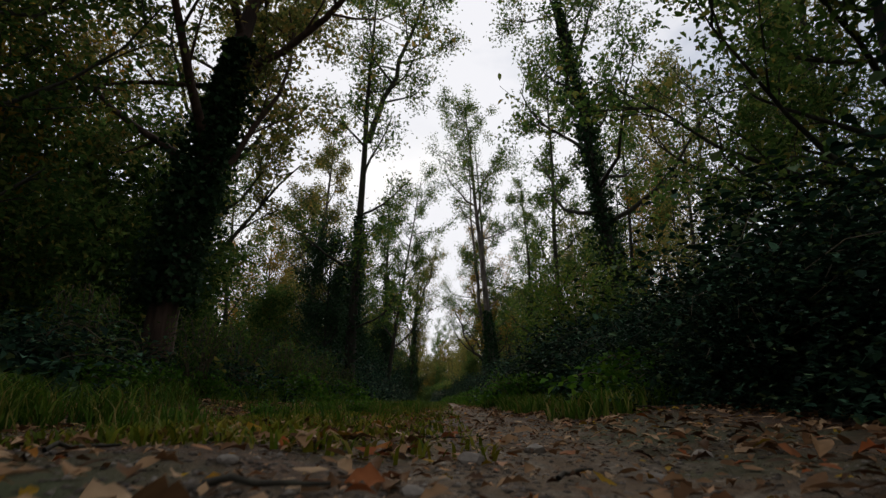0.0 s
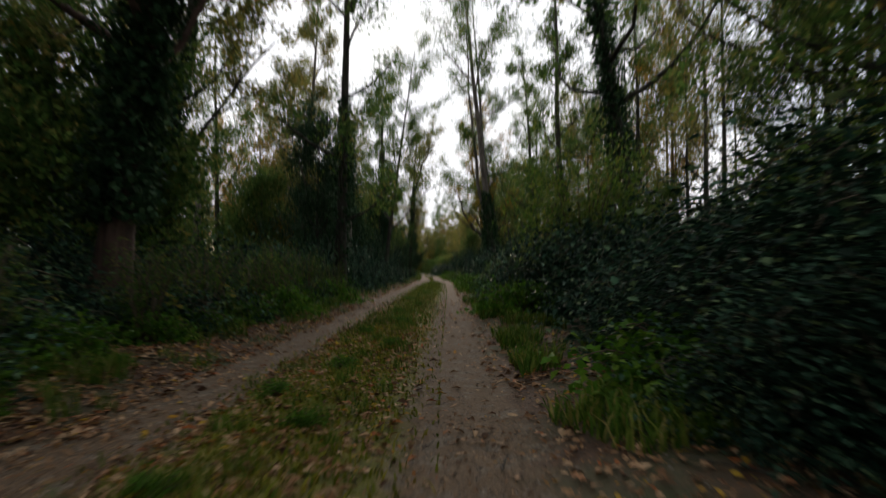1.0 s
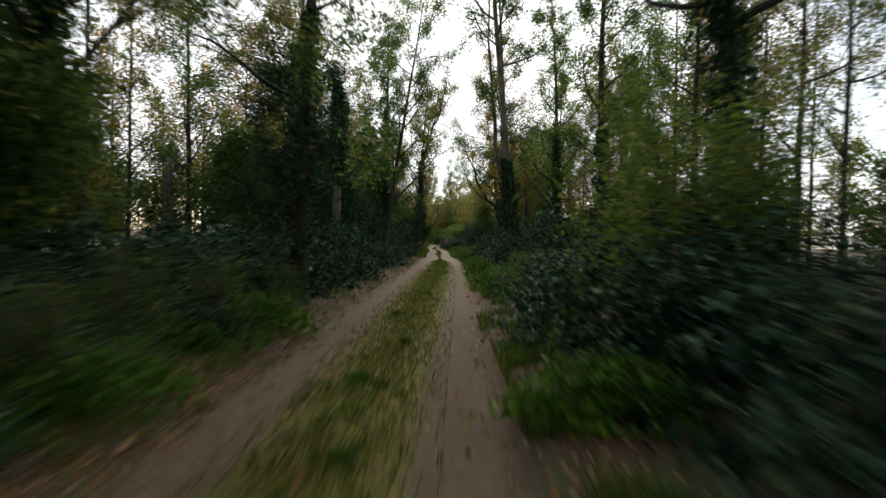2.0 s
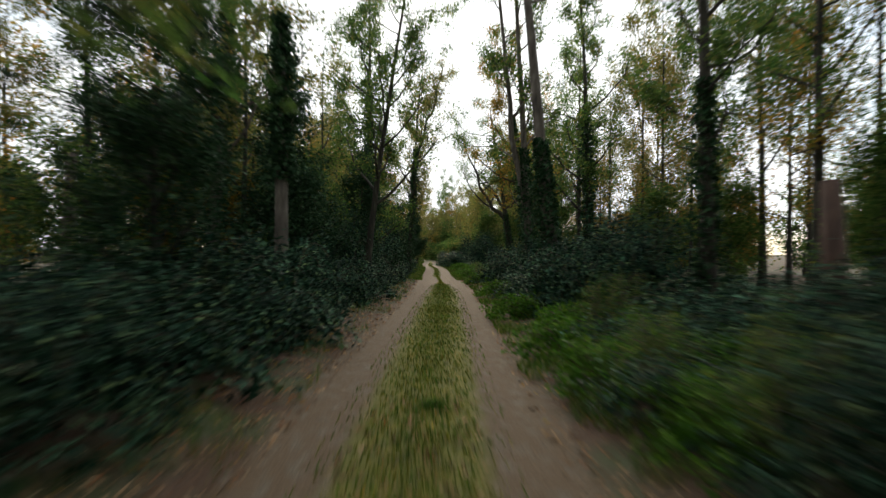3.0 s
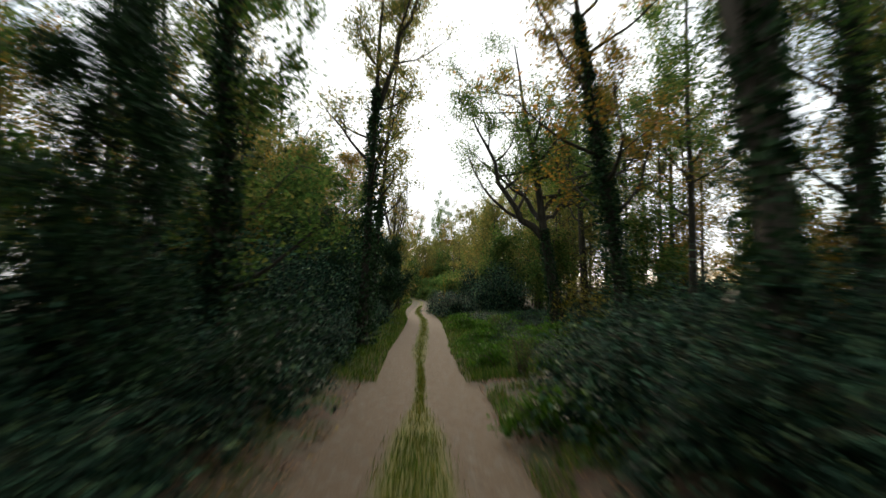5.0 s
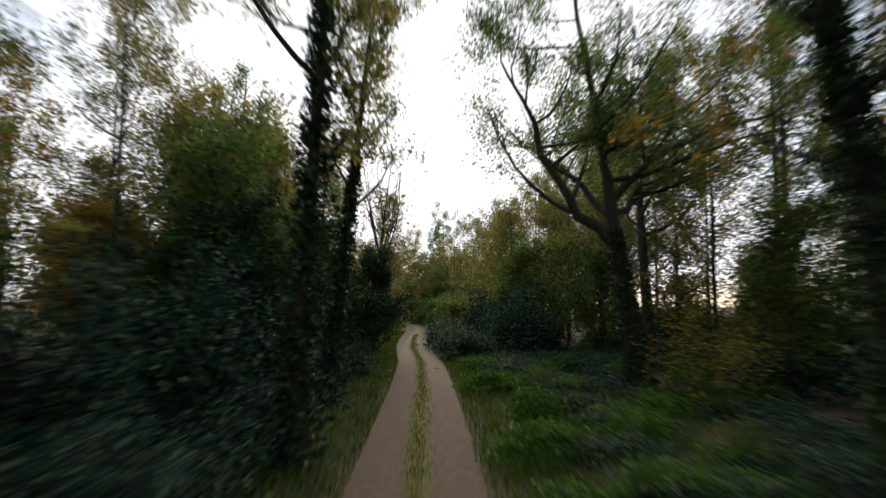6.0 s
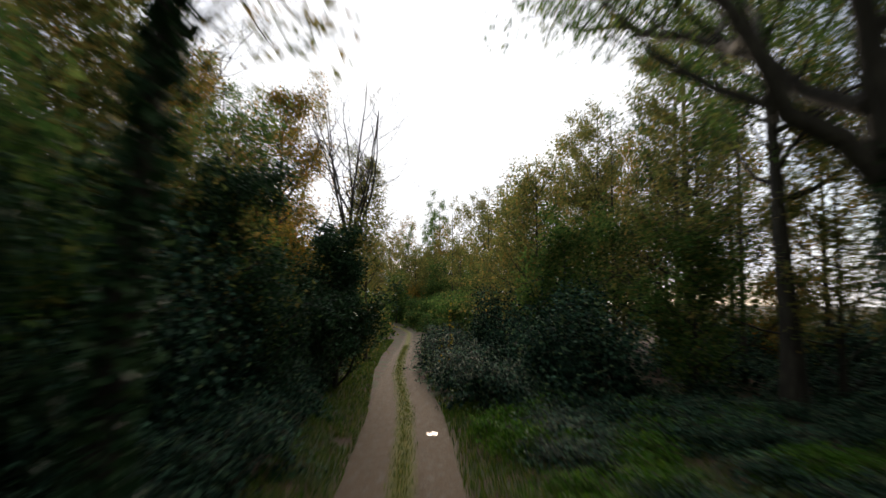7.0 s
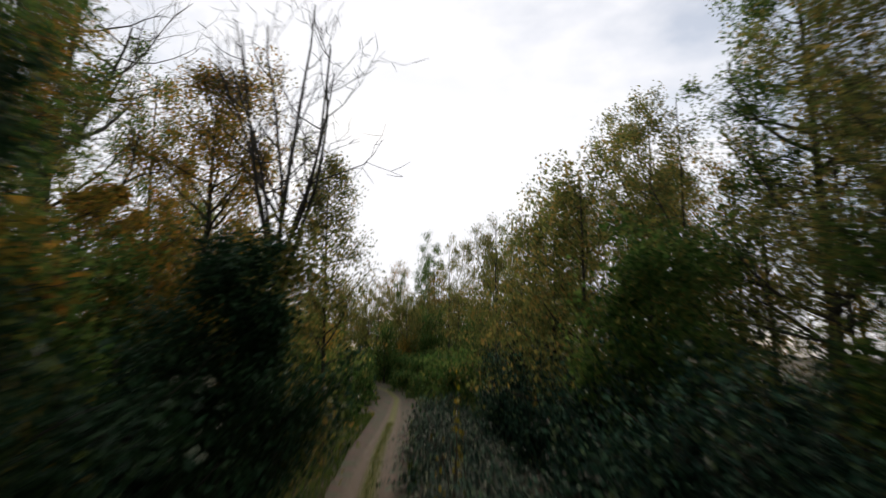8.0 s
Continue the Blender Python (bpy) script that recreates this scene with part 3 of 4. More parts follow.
stand(tree(42, label="dense low-branched green tree close to the track", leaf=GREEN, n_leaves=10000, leaf_size=0.085, spread=0.2, height=6.2, r0=0.13, limb_from=0.08, limbs=36, limb_len=2.3), -5.0, 64.0)
stand(tree(43, label="dense low-branched olive tree over dark bushes", leaf=OLIVE, n_leaves=10000, leaf_size=0.085, spread=0.2, height=6.6, r0=0.13, limb_from=0.08, limbs=36, limb_len=2.4), 6.6, 67.0)
stand(tree(20, label="broad green tree with low branches", leaf=OLIVE, n_leaves=22800, leaf_size=0.102, height=8.5, r0=0.18, limb_from=0.08, limbs=28, limb_len=3.0), 7.2, 79.0)
stand(tree(21, label="tall green tree with branches to the ground", leaf=GREEN, n_leaves=20900, leaf_size=0.093, height=12, r0=0.22, limb_from=0.1, limbs=30, limb_len=3.4), 8.6, 72.0)
stand(tree(22, label="tall ivy-foot tree with thin crown", leaf=GREEN, n_leaves=11400, leaf_size=0.111, height=16, r0=0.16, limb_from=0.2, limbs=24, limb_len=2.2, lean=(-0.03, 0), ivy=(0.1, 5, 1500, 0.15, 0.12)), 5.6, 26.5)
young_tree = stand(tree(24, fine=True, label="young leafy tree hanging over the track edge", leaf=GREEN, n_leaves=30000, leaf_size=0.085, spread=0.16, height=8.5, r0=0.09, lean=(-0.05, 0.0), limb_from=0.1, limbs=46, limb_len=2.7, sag=0.1), 4.9, 5.6)
for x, y, turn, size in ((5.9, 9.4, 130, 0.62),):
    copy_thing(young_tree, spot_on(x, y, turn, size))
stand(tree(25, fine=True, label="young leafy tree at the track edge", leaf=GREEN, n_leaves=36000, leaf_size=0.085, spread=0.18, height=9.5, r0=0.09, lean=(0.03, 0.0), limb_from=0.1, limbs=44, limb_len=2.9), -5.3, 6.0)
stand(tree(26, label="leafy tree arching over the bushes", leaf=OLIVE, n_leaves=6100, leaf_size=0.076, height=9, r0=0.11, lean=(-0.05, 0.0), limb_from=0.2, limbs=28, limb_len=2.8), 7.2, 10.0)

# ---- the wood on both sides ----
wood = [
    tree(31, label="tall woodland tree with green crown", leaf=GREEN, n_leaves=9800, leaf_size=0.111, spread=0.2, far=True, height=14, r0=0.14, limb_from=0.25, limbs=22, limb_len=2.4),
    tree(32, label="slim woodland tree with sparse olive leaves", leaf=OLIVE, n_leaves=7200, leaf_size=0.102, spread=0.18, far=True, height=13, r0=0.11, limb_from=0.25, limbs=20, limb_len=2.0, fork=1),
    tree(33, label="woodland tree with browning autumn leaves", leaf=AUTUMN, n_leaves=9100, leaf_size=0.111, spread=0.2, far=True, height=10.5, r0=0.12, limb_from=0.2, limbs=20, limb_len=2.5),
    tree(34, label="dark bushy understorey tree", leaf=GREEN, n_leaves=8400, leaf_size=0.136, spread=0.24, far=True, height=5.0, r0=0.09, limb_from=0.05, limbs=26, limb_len=2.2),
    tree(35, label="autumn understorey tree with brown leaves", leaf=AUTUMN, n_leaves=7800, leaf_size=0.136, spread=0.24, far=True, height=4.6, r0=0.08, limb_from=0.06, limbs=24, limb_len=2.1),
    tree(36, label="dense mixed woodland edge tree", leaf=OLIVE, n_leaves=8400, leaf_size=0.136, spread=0.22, far=True, height=8.5, r0=0.12, limb_from=0.05, limbs=30, limb_len=2.6),
]
rnd = random.Random(5)
plan = [[] for _ in wood]


def put(kind, x, y, s=1.0):
    s *= rnd.uniform(0.88, 1.12)
    plan[kind].append((x + centre(y), y, rnd.uniform(0, 360), s, s * rnd.uniform(0.9, 1.1)))


# left: a deep wood, low dense growth under slim tall trees
for y in range(2, 150, 5):
    if y not in (22, 27):
        put(rnd.choices((3, 4), (5, 2))[0], -8.0 + rnd.uniform(-0.8, 0.8), y + rnd.uniform(-1, 1), 0.85)
    put(rnd.choice((1, 2, 2, 0)), -11 + rnd.uniform(-1.4, 1.4), y + 2 + rnd.uniform(-1, 1))
    if y % 2:
        put(rnd.choice((4, 3, 4)), -14.5 + rnd.uniform(-1.5, 1.5), y + rnd.uniform(-1.5, 1.5))
        put(rnd.choice((2, 2, 1)), -17.5 + rnd.uniform(-1.5, 1.5), y + rnd.uniform(-1.5, 1.5))
        put(rnd.choice((5, 2, 4)), -25 + rnd.uniform(-2, 2), y, 1.1)
# right: a thin belt with open land behind, closing in further on
for y in range(4, 64, 5):
    if y < 16:
        put(3, 8.6 + rnd.uniform(-0.6, 0.6), y, 0.7)
    put(rnd.choice((0, 1, 1)), 10.2 + rnd.uniform(-1.2, 1.2), y + rnd.uniform(-1.5, 1.5))
    if y % 2:
        put(rnd.choice((1, 2)), 14.5 + rnd.uniform(-1.5, 1.5), y + 2 + rnd.uniform(-1.5, 1.5))
        put(4, 24 + rnd.uniform(-2, 2), y, 0.7)
for y in range(64, 150, 5):
    put(rnd.choice((3, 1, 5)), 9.8 + rnd.uniform(-0.8, 0.8), y, 0.85)
    put(rnd.choice((2, 0, 1)), 14 + rnd.uniform(-1.2, 1.2), y + 2)
# both edges close in where the track bends
for y in range(62, 150, 4):
    put(rnd.choice((3, 5) if y < 84 else (3, 4, 5)), -5.0 + rnd.uniform(-0.5, 0.5), y, 0.85)
    put(rnd.choice((3, 1, 5, 5)), 5.6 + rnd.uniform(-0.5, 0.5), y + 8, 0.85)
for y in (38, 58):
    put(3, -5.8 + rnd.uniform(-0.4, 0.4), y, 0.9)
for x, y, k in ((-6.4, 47, 1), (-8.2, 51.5, 2), (-6.9, 55, 1), (-6.6, 34.0, 1), (-7.4, 37.5, 5), (-5.4, 36.2, 3)):
    put(k, x, y, 0.9)
# those beside and behind the start are out of view, added to block light
for x, y, k in ((5.4, 0.6, 3), (6.6, 3.0, 3), (4.6, -3.4, 3), (7.4, -0.6, 5), (6.8, 6.4, 3), (-4.8, -1.6, 3), (-6.2, 1.4, 5), (-6.6, 8.2, 2), (-8.2, 6.4, 5), (-8.0, 62.0, 5), (-10.6, 60.2, 5), (-9.0, 65.5, 2), (-6.4, 9.6, 3), (-7.6, 12.6, 3), (-6.2, 14.2, 3)):
    put(k, x, y, 0.9)
for x, y, k in ((-7.0, 0.5, 5), (-7.6, 4.5, 5), (-8.6, 8.0, 5), (-9.4, 11.5, 5), (-10.5, 3.0, 2), (-6.6, 12.5, 3), (-7.2, 16.5, 3)):
    put(k, x, y)
for y in range(28, 50, 6):
    put(rnd.choice((3, 4, 3)), 9.8 + rnd.uniform(-0.7, 0.9), y, 0.72)
    put(rnd.choice((1, 2, 2)), 12.5 + rnd.uniform(-1, 1), y + 2)
for y in range(48, 76, 4):
    put(rnd.choice((4, 3)), 14.5 + rnd.uniform(-1.5, 1.5), y, 0.85)
for y in range(20, 76, 5):
    put(rnd.choice((4, 5, 3)), 21 + rnd.uniform(-2, 2), y, 0.85)
for x, y, k, s in ((-8.5, 56, 4, 0.9), (-6.8, 61.5, 5, 0.9), (-12, 47.5, 2, 0.75), (-12.8, 22, 3, 1.0), (-13.5, 27.5, 5, 0.8), (-9.4, 33, 3, 1.0), (-9.8, 39, 5, 0.9), (-8.4, 31, 3, 0.9),
                   (-9.2, 43, 3, 1.0), (-5.8, 64.5, 4, 0.9), (-6.4, 73.5, 4, 1.0), (6.2, 66.0, 3, 0.85), (7.2, 69.5, 1, 0.75), (6.8, 75.0, 3, 0.95)):
    put(k, x - centre(y), y, s)
for x in range(-34, 2, 3):
    put(5, x - centre(140), 140 + rnd.uniform(-3, 3), 1.0)
for x, y, k in ((-4.6, 116, 3), (-2.2, 119, 4), (0.2, 115, 3), (2.4, 118, 5), (-3.4, 124, 5), (-0.6, 126, 5), (2.2, 127, 5), (4.6, 121, 5)):
    put(k, x - centre(y), y, 0.95)
# unseen trees behind the start, added to close it off and shade it
for x, y in ((-5, -3), (-7, -8), (-4, -12), (5.5, -2.5), (7, -7), (4.5, -11), (-11, -4), (11, -4)):
    put(rnd.choice((5, 0, 3)), x, y)
# the far end of the ride
for x in range(-30, 31, 3):
    put(rnd.choice((5, 5, 2, 5)), x - centre(157) - 6, 157 + rnd.uniform(-3, 3), 1.25)
# a thin belt of mixed trees before the open land
for y in np.arange(18, 62, 8.5):
    put(rnd.choice((0, 2, 1)), 11.4 + rnd.uniform(-0.9, 0.9), y, 0.95)
    put(rnd.choice((5, 3, 4)), 17.0 + rnd.uniform(-1.5, 1.5), y + 2.0, 0.9)
for y in np.arange(62, 92, 7.0):
    put(1, 9.4 + rnd.uniform(-0.8, 0.8), y, 0.9)
for x, y, k in ((8.6, 55.8, 3), (12.0, 58.5, 2), (-12.8, 26.4, 4), (-15, 31, 3), (-16.5, 34, 4), (-14.5, 24, 3), (-17, 38, 3), (-19.5, 41, 4), (-22, 44, 3), (-15.8, 40.5, 4), (-20, 37, 3)):
    put(k, x, y, 0.85)
for x, y, k, s in ((-3.3, 83.0, 3, 0.6), (-4.2, 79.5, 3, 0.7), (-4.6, 88.0, 3, 0.8), (-5.2, 56.5, 3, 1.1)):
    plan[k].append((x + centre(y), y, y * 37.0, s, s))


def distant_wood(name, label, plans):
    """The trees deep in the wood and beyond the bend, joined: no one could count them."""
    verts, loops, sizes, slots, mats, count = [], [], [], [], [], 0
    for ob, spots in plans:
        for piece in ob.children:
            me = piece.data
            v = np.empty(len(me.vertices) * 3, dtype=np.float32)
            me.vertices.foreach_get("co", v)
            v = v.reshape(-1, 3)
            lo = np.empty(len(me.loops), dtype=np.int32)
            me.loops.foreach_get("vertex_index", lo)
            sz = np.empty(len(me.polygons), dtype=np.int32)
            me.polygons.foreach_get("loop_total", sz)
            if me.name.startswith("crown"):
                tri = v.reshape(-1, 3, 3)[::2]
                mid = tri.mean(axis=1, keepdims=True)
                v = ((tri - mid) * 1.35 + mid).reshape(-1, 3)
                lo, sz = np.arange(len(v), dtype=np.int32), np.full(len(tri), 3)
            if me.materials[0] not in mats:
                mats.append(me.materials[0])
            for spot in spots:
                m = np.array(spot_on(*spot))
                verts.append(v @ m[:3, :3].T + m[:3, 3])
                loops.append(lo + count)
                sizes.append(sz)
                slots.append(np.full(len(sz), mats.index(me.materials[0]), dtype=np.int32))
                count += len(v)
    me = raw_mesh(name, np.concatenate(verts), np.concatenate(loops), np.concatenate(sizes), mats[0])
    for mat in mats[1:]:
        me.materials.append(mat)
    me.polygons.foreach_set("material_index", np.concatenate(slots))
    return tagged(new(name, me), label, "trees", kind="stuff")


def remote(spot):
    return spot[1] > 98 or abs(spot[0]) > 15.5


distant_wood("distant_trees", "mixed green and brown trees deep in the wood", [(ob, [q for q in spots if remote(q)]) for ob, spots in zip(wood, plan)])
for ob, spots in zip(wood, plan):
    scatter(ob, [q for q in spots if not remote(q)])

# ---- dead wood ----
def dead_wood(name, label, pts, radii, mat, category):
    ob = thing(name, label, category)
    me = raw_mesh("wood", *tubes([(np.array(pts, float), np.array(radii, float))], 10), mat, True)
    bm = bmesh.new()
    bm.from_mesh(me)
    bmesh.ops.holes_fill(bm, edges=[e for e in bm.edges if e.is_boundary])
    bm.to_mesh(me)
    bm.free()
    part("wood", me, ob)
    return ob


dead_wood("broken_trunk", "tall pale broken tree trunk without bark", [(-13.5, 35.6, -0.2), (-13.5, 35.6, 1.5), (-13.45, 35.6, 3.4), (-13.4, 35.6, 4.9)], [0.3, 0.24, 0.22, 0.16], PALE, "snag")
dead_wood("broken_trunk", "short reddish broken tree stump in the bushes", [(5.6, 22.5, -0.2), (5.6, 22.5, 1.2), (5.55, 22.5, 2.5)], [0.22, 0.17, 0.13], RED_BARK, "snag")
dead_wood("leaning_pole", "thin dead trunk leaning among the trees", [(-5.7, 18.2, 0.0), (-7.0, 18.2, 2.2), (-8.4, 18.2, 4.3), (-9.6, 18.2, 6.0)], [0.07, 0.06, 0.05, 0.035], BARK, "dead tree")

# ---- bushes ----
BR = "dense bramble bush with dull blue-green leaves"
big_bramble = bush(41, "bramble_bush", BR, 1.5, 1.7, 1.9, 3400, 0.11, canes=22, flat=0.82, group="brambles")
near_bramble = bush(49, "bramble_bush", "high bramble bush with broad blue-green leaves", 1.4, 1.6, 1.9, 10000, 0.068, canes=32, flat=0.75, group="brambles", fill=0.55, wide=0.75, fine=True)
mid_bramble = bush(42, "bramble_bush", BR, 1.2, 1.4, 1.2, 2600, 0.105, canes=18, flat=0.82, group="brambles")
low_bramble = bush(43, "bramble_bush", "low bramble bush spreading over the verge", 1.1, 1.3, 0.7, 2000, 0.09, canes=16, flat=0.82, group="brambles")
# takes the darker bramble leaf, its colour standing in for shade
shrub = bush(44, "shrub", "tall leafy green shrub with shade in its leaf colour", 1.3, 1.4, 2.6, 4200, 0.12, leaf=BRAMBLE, canes=22, flat=0.35, group="shrubs")
far_shrub = bush(50, "shrub", "leafy shrub at the far bend of the track", 1.4, 1.5, 2.6, 1300, 0.22, leaf=GREEN, canes=8, flat=0.35, group="shrubs")
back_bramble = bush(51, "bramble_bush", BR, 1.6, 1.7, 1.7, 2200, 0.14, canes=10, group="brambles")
nettle = bush(45, "nettle_patch", "bright green nettle patch beside the track", 0.6, 0.9, 0.45, 1200, 0.08, leaf=NETTLE, canes=24, flat=0.4, category="nettles", group="nettles")
plan_far, plan_back, plan_big, plan_near, plan_mid, plan_low, plan_shrub, plan_nettle = [], [], [], [], [], [], [], []


def lay(plan_list, x, y, size=1.0, tall=None):
    plan_list.append((x + centre(y), y, rnd.uniform(0, 360), size, tall or size * rnd.uniform(0.9, 1.1)))


# right: high brambles at the start, then lower growth, then dense bushes
for x, y, s, h in ((3.1, 4.4, 1.0, 0.7), (3.9, 6.6, 1.15, 0.75), (3.5, 2.6, 1.05, 0.75), (4.6, 8.8, 1.0, 0.8), (5.0, 3.6, 1.3, 0.95), (3.2, 1.2, 0.95, 0.75), (2.75, 3.3, 0.7, 0.5), (3.9, -0.6, 1.1, 0.9)):
    lay(plan_near, x, y, s, h)
for x, y, s in ((2.7, 6.4, 0.75), (2.9, 8.6, 0.9), (2.8, 10.8, 1.0), (2.6, 12.8, 0.95), (2.7, 14.6, 1.0), (3.6, 12.0, 1.2), (4.0, 17.0, 1.2), (2.7, 17.0, 0.85), (4.4, 20, 1.1)):
    lay(plan_mid, x, y, s)
for x, y, s in ((2.3, 19.0, 0.8), (2.8, 21.4, 0.9), (3.9, 23.0, 1.1), (5.2, 21.5, 1.1), (5.0, 25.0, 1.2), (6.5, 24, 1.3), (6.6, 28, 1.3)):
    lay(plan_low, x, y, s)
for y in np.arange(26, 44, 1.9):
    lay(plan_mid, 2.8 + rnd.uniform(-0.1, 0.35), y, rnd.uniform(0.75, 1.1), rnd.uniform(0.6, 1.2))
    lay(plan_big, 4.3 + rnd.uniform(-0.3, 0.4), y + 0.8, rnd.uniform(0.75, 1.1), rnd.uniform(0.7, 1.25))
for y in np.arange(46, 62, 2.0):
    lay(plan_low, 3.0 + rnd.uniform(-0.5, 0.6), y, rnd.uniform(0.7, 0.9), 0.6)
    lay(plan_low, 5.6 + rnd.uniform(-0.8, 0.8), y + 1, rnd.uniform(0.9, 1.2), 0.6)
for y in np.arange(49, 72, 3.2):
    lay(plan_back, 9.2 + rnd.uniform(-0.8, 0.8), y, 1.0, 0.6)
    lay(plan_back, 12.5 + rnd.uniform(-0.8, 0.8), y + 1, 1.1, 0.7)
for y in np.arange(65, 84, 1.9):
    lay(plan_mid, 1.9 + rnd.uniform(-0.15, 0.3), y, rnd.uniform(0.85, 1.05))
    lay(plan_shrub, 4.4 + rnd.uniform(-0.4, 0.5), y, rnd.uniform(0.8, 1.1))
# left: bank of brambles all along, shrubs behind
for y in np.arange(3.4, 15, 1.7):
    lay(plan_mid, -3.9 + rnd.uniform(-0.3, 0.3), y, rnd.uniform(0.8, 1.0), rnd.uniform(0.65, 0.85))
    lay(plan_low, -2.4 + rnd.uniform(-0.15, 0.15), y + 0.8, rnd.uniform(0.65, 0.8))
    lay(plan_back, -5.8 + rnd.uniform(-0.4, 0.4), y, rnd.uniform(0.8, 1.0), rnd.uniform(0.6, 0.8))
for y in np.arange(15, 46, 1.7):
    lay(plan_mid, -2.7 + rnd.uniform(-0.3, 0.1), y, rnd.uniform(0.75, 1.1), rnd.uniform(0.65, 1.25))
    lay(plan_back, -4.5 + rnd.uniform(-0.4, 0.3), y, rnd.uniform(0.85, 1.05), 0.8)
for y in np.arange(36, 84, 2.3):
    lay(plan_shrub, -3.9 + rnd.uniform(-0.3, 0.3), y, rnd.uniform(0.85, 1.1))
for y in np.arange(47, 84, 1.8):
    lay(plan_mid, -2.6 + rnd.uniform(-0.3, 0.1), y, rnd.uniform(0.75, 0.95), 0.8)
for x, y in ((1.6, 98), (1.9, 101), (2.3, 104), (1.0, 104.5), (2.9, 107), (1.8, 108), (3.4, 110)):
    lay(plan_far, x, y, 0.75, 0.6)
for y in np.arange(85, 140, 2.6):
    lay(plan_far, -2.7 + rnd.uniform(-0.3, 0.3), y, 1.0)
    lay(plan_far, 2.9 + rnd.uniform(-0.3, 0.3), y + 1, 1.0)
for x, y in ((1.8, 10.4), (2.0, 4.6), (1.75, 20.3), (1.9, 22.4), (2.1, 24.3), (2.6, 20.8), (3.0, 22.3), (2.5, 25.0), (3.5, 20.6), (3.4, 24.2), (2.2, 18.4), (1.7, 27), (1.75, 33), (1.7, 40), (-1.75, 13.8), (-1.8, 10.2), (1.7, 46), (2.6, 48), (1.8, 50.5), (3.4, 51), (2.2, 53.5), (4.4, 53), (1.7, 57), (3.2, 58.5), (5.8, 59), (2.0, 61), (4.4, 61.5), (7.5, 55), (8, 60)):
    lay(plan_nettle, x, y, rnd.uniform(0.8, 1.05))
for x, y in ((-0.25, 3.3), (0.05, 4.1), (-0.3, 4.9), (-0.05, 5.8), (0.2, 7.0), (-0.2, 8.2), (0.1, 9.6), (-0.1, 11.5), (0.15, 13.4), (-0.2, 16), (0.1, 19.5), (-0.6, 3.0), (-1.5, 4.2), (-1.6, 5.6)):
    lay(plan_nettle, x, y, rnd.uniform(0.12, 0.22), 0.2)
own = random.Random(11)
for x, y, s, h in ((-3.2, 3.0, 0.6, 0.45), (2.4, 4.7, 0.5, 0.38), (2.1, 3.6, 0.42, 0.36), (2.15, 1.5, 0.4, 0.35), (2.5, 2.3, 0.52, 0.4), (2.35, 6.0, 0.5, 0.4)):
    plan_near.append((x + centre(y), y, y * 90.0, s, h))
for y in np.arange(4.6, 14, 1.1):
    plan_nettle.append((own.uniform(-2.1, -1.9) + centre(y), y, own.uniform(0, 360), own.uniform(0.5, 0.7), own.uniform(0.5, 0.8)))
for y in np.arange(44.5, 65, 1.1):
    plan_nettle.append((own.uniform(1.5, 3.4) + centre(y), y, own.uniform(0, 360), own.uniform(0.7, 1.0), own.uniform(0.5, 0.8)))
    plan_nettle.append((own.uniform(3.2, 7.5) + centre(y), y + 0.5, own.uniform(0, 360), own.uniform(0.9, 1.2), own.uniform(0.6, 0.9)))
for y in np.arange(61.5, 66, 1.3):
    for x in (2.6, 4.2, 5.8, 7.4, 9.0):
        plan_low.append((x + own.uniform(-0.4, 0.6) + centre(y), y + own.uniform(-0.6, 0.6), own.uniform(0, 360), own.uniform(0.75, 1.05), own.uniform(0.5, 0.9)))
for y in np.arange(58, 84, 2.6):
    for x in (12.5, 16.0, 19.5):
        plan_back.append((x + own.uniform(-1, 1), y + own.uniform(-1, 1), own.uniform(0, 360), 1.25, own.uniform(0.8, 1.3)))
for ob, spots in ((far_shrub, plan_far), (back_bramble, plan_back), (big_bramble, plan_big), (near_bramble, plan_near), (mid_bramble, plan_mid), (low_bramble, plan_low), (shrub, plan_shrub), (nettle, plan_nettle)):
    scatter(ob, spots)
stand(bush(46, "yellowing_sapling", "yellow-leaved sapling spreading flat branches", 1.5, 1.0, 1.9, 1300, 0.09, leaf=YELLOW, canes=14, flat=0.8, fill=0.1, category="sapling"), 5.2, 54.0)
stand(bush(47, "tall_weed", "thin tall weed with yellow flower spikes", 0.25, 0.25, 2.3, 60, 0.08, leaf=YELLOW, canes=4, flat=0.1, fill=0.0, category="weed"), 0.02, 68.1)
stand(bush(48, "sapling", "young green sapling among the brambles", 1.5, 1.5, 2.8, 8500, 0.08, leaf=LIME, canes=26, flat=0.45, fill=0.4, category="sapling"), 3.3, 12.8)
stand(tree(28, label="dense dark evergreen holly under the trees", leaf=IVY, n_leaves=20900, leaf_size=0.076, height=5.6, r0=0.08, limb_from=0.04, limbs=34, limb_len=1.7), -3.7, 22.0)
stand(tree(41, label="dark evergreen holly standing over the brambles", leaf=IVY, n_leaves=10000, leaf_size=0.085, height=3.3, r0=0.06, limb_from=0.04, limbs=34, limb_len=1.3), -3.9, 30.8)
stand(tree(29, label="young evergreen holly beside the track", leaf=IVY, n_leaves=17100, leaf_size=0.076, height=4.8, r0=0.07, limb_from=0.04, limbs=30, limb_len=1.5), -3.4, 39.0)
stand(tree(30, label="dark evergreen holly below the bare-topped tree", leaf=IVY, n_leaves=20900, leaf_size=0.085, height=3.8, r0=0.07, limb_from=0.04, limbs=34, limb_len=1.35), -3.05, 67.6)
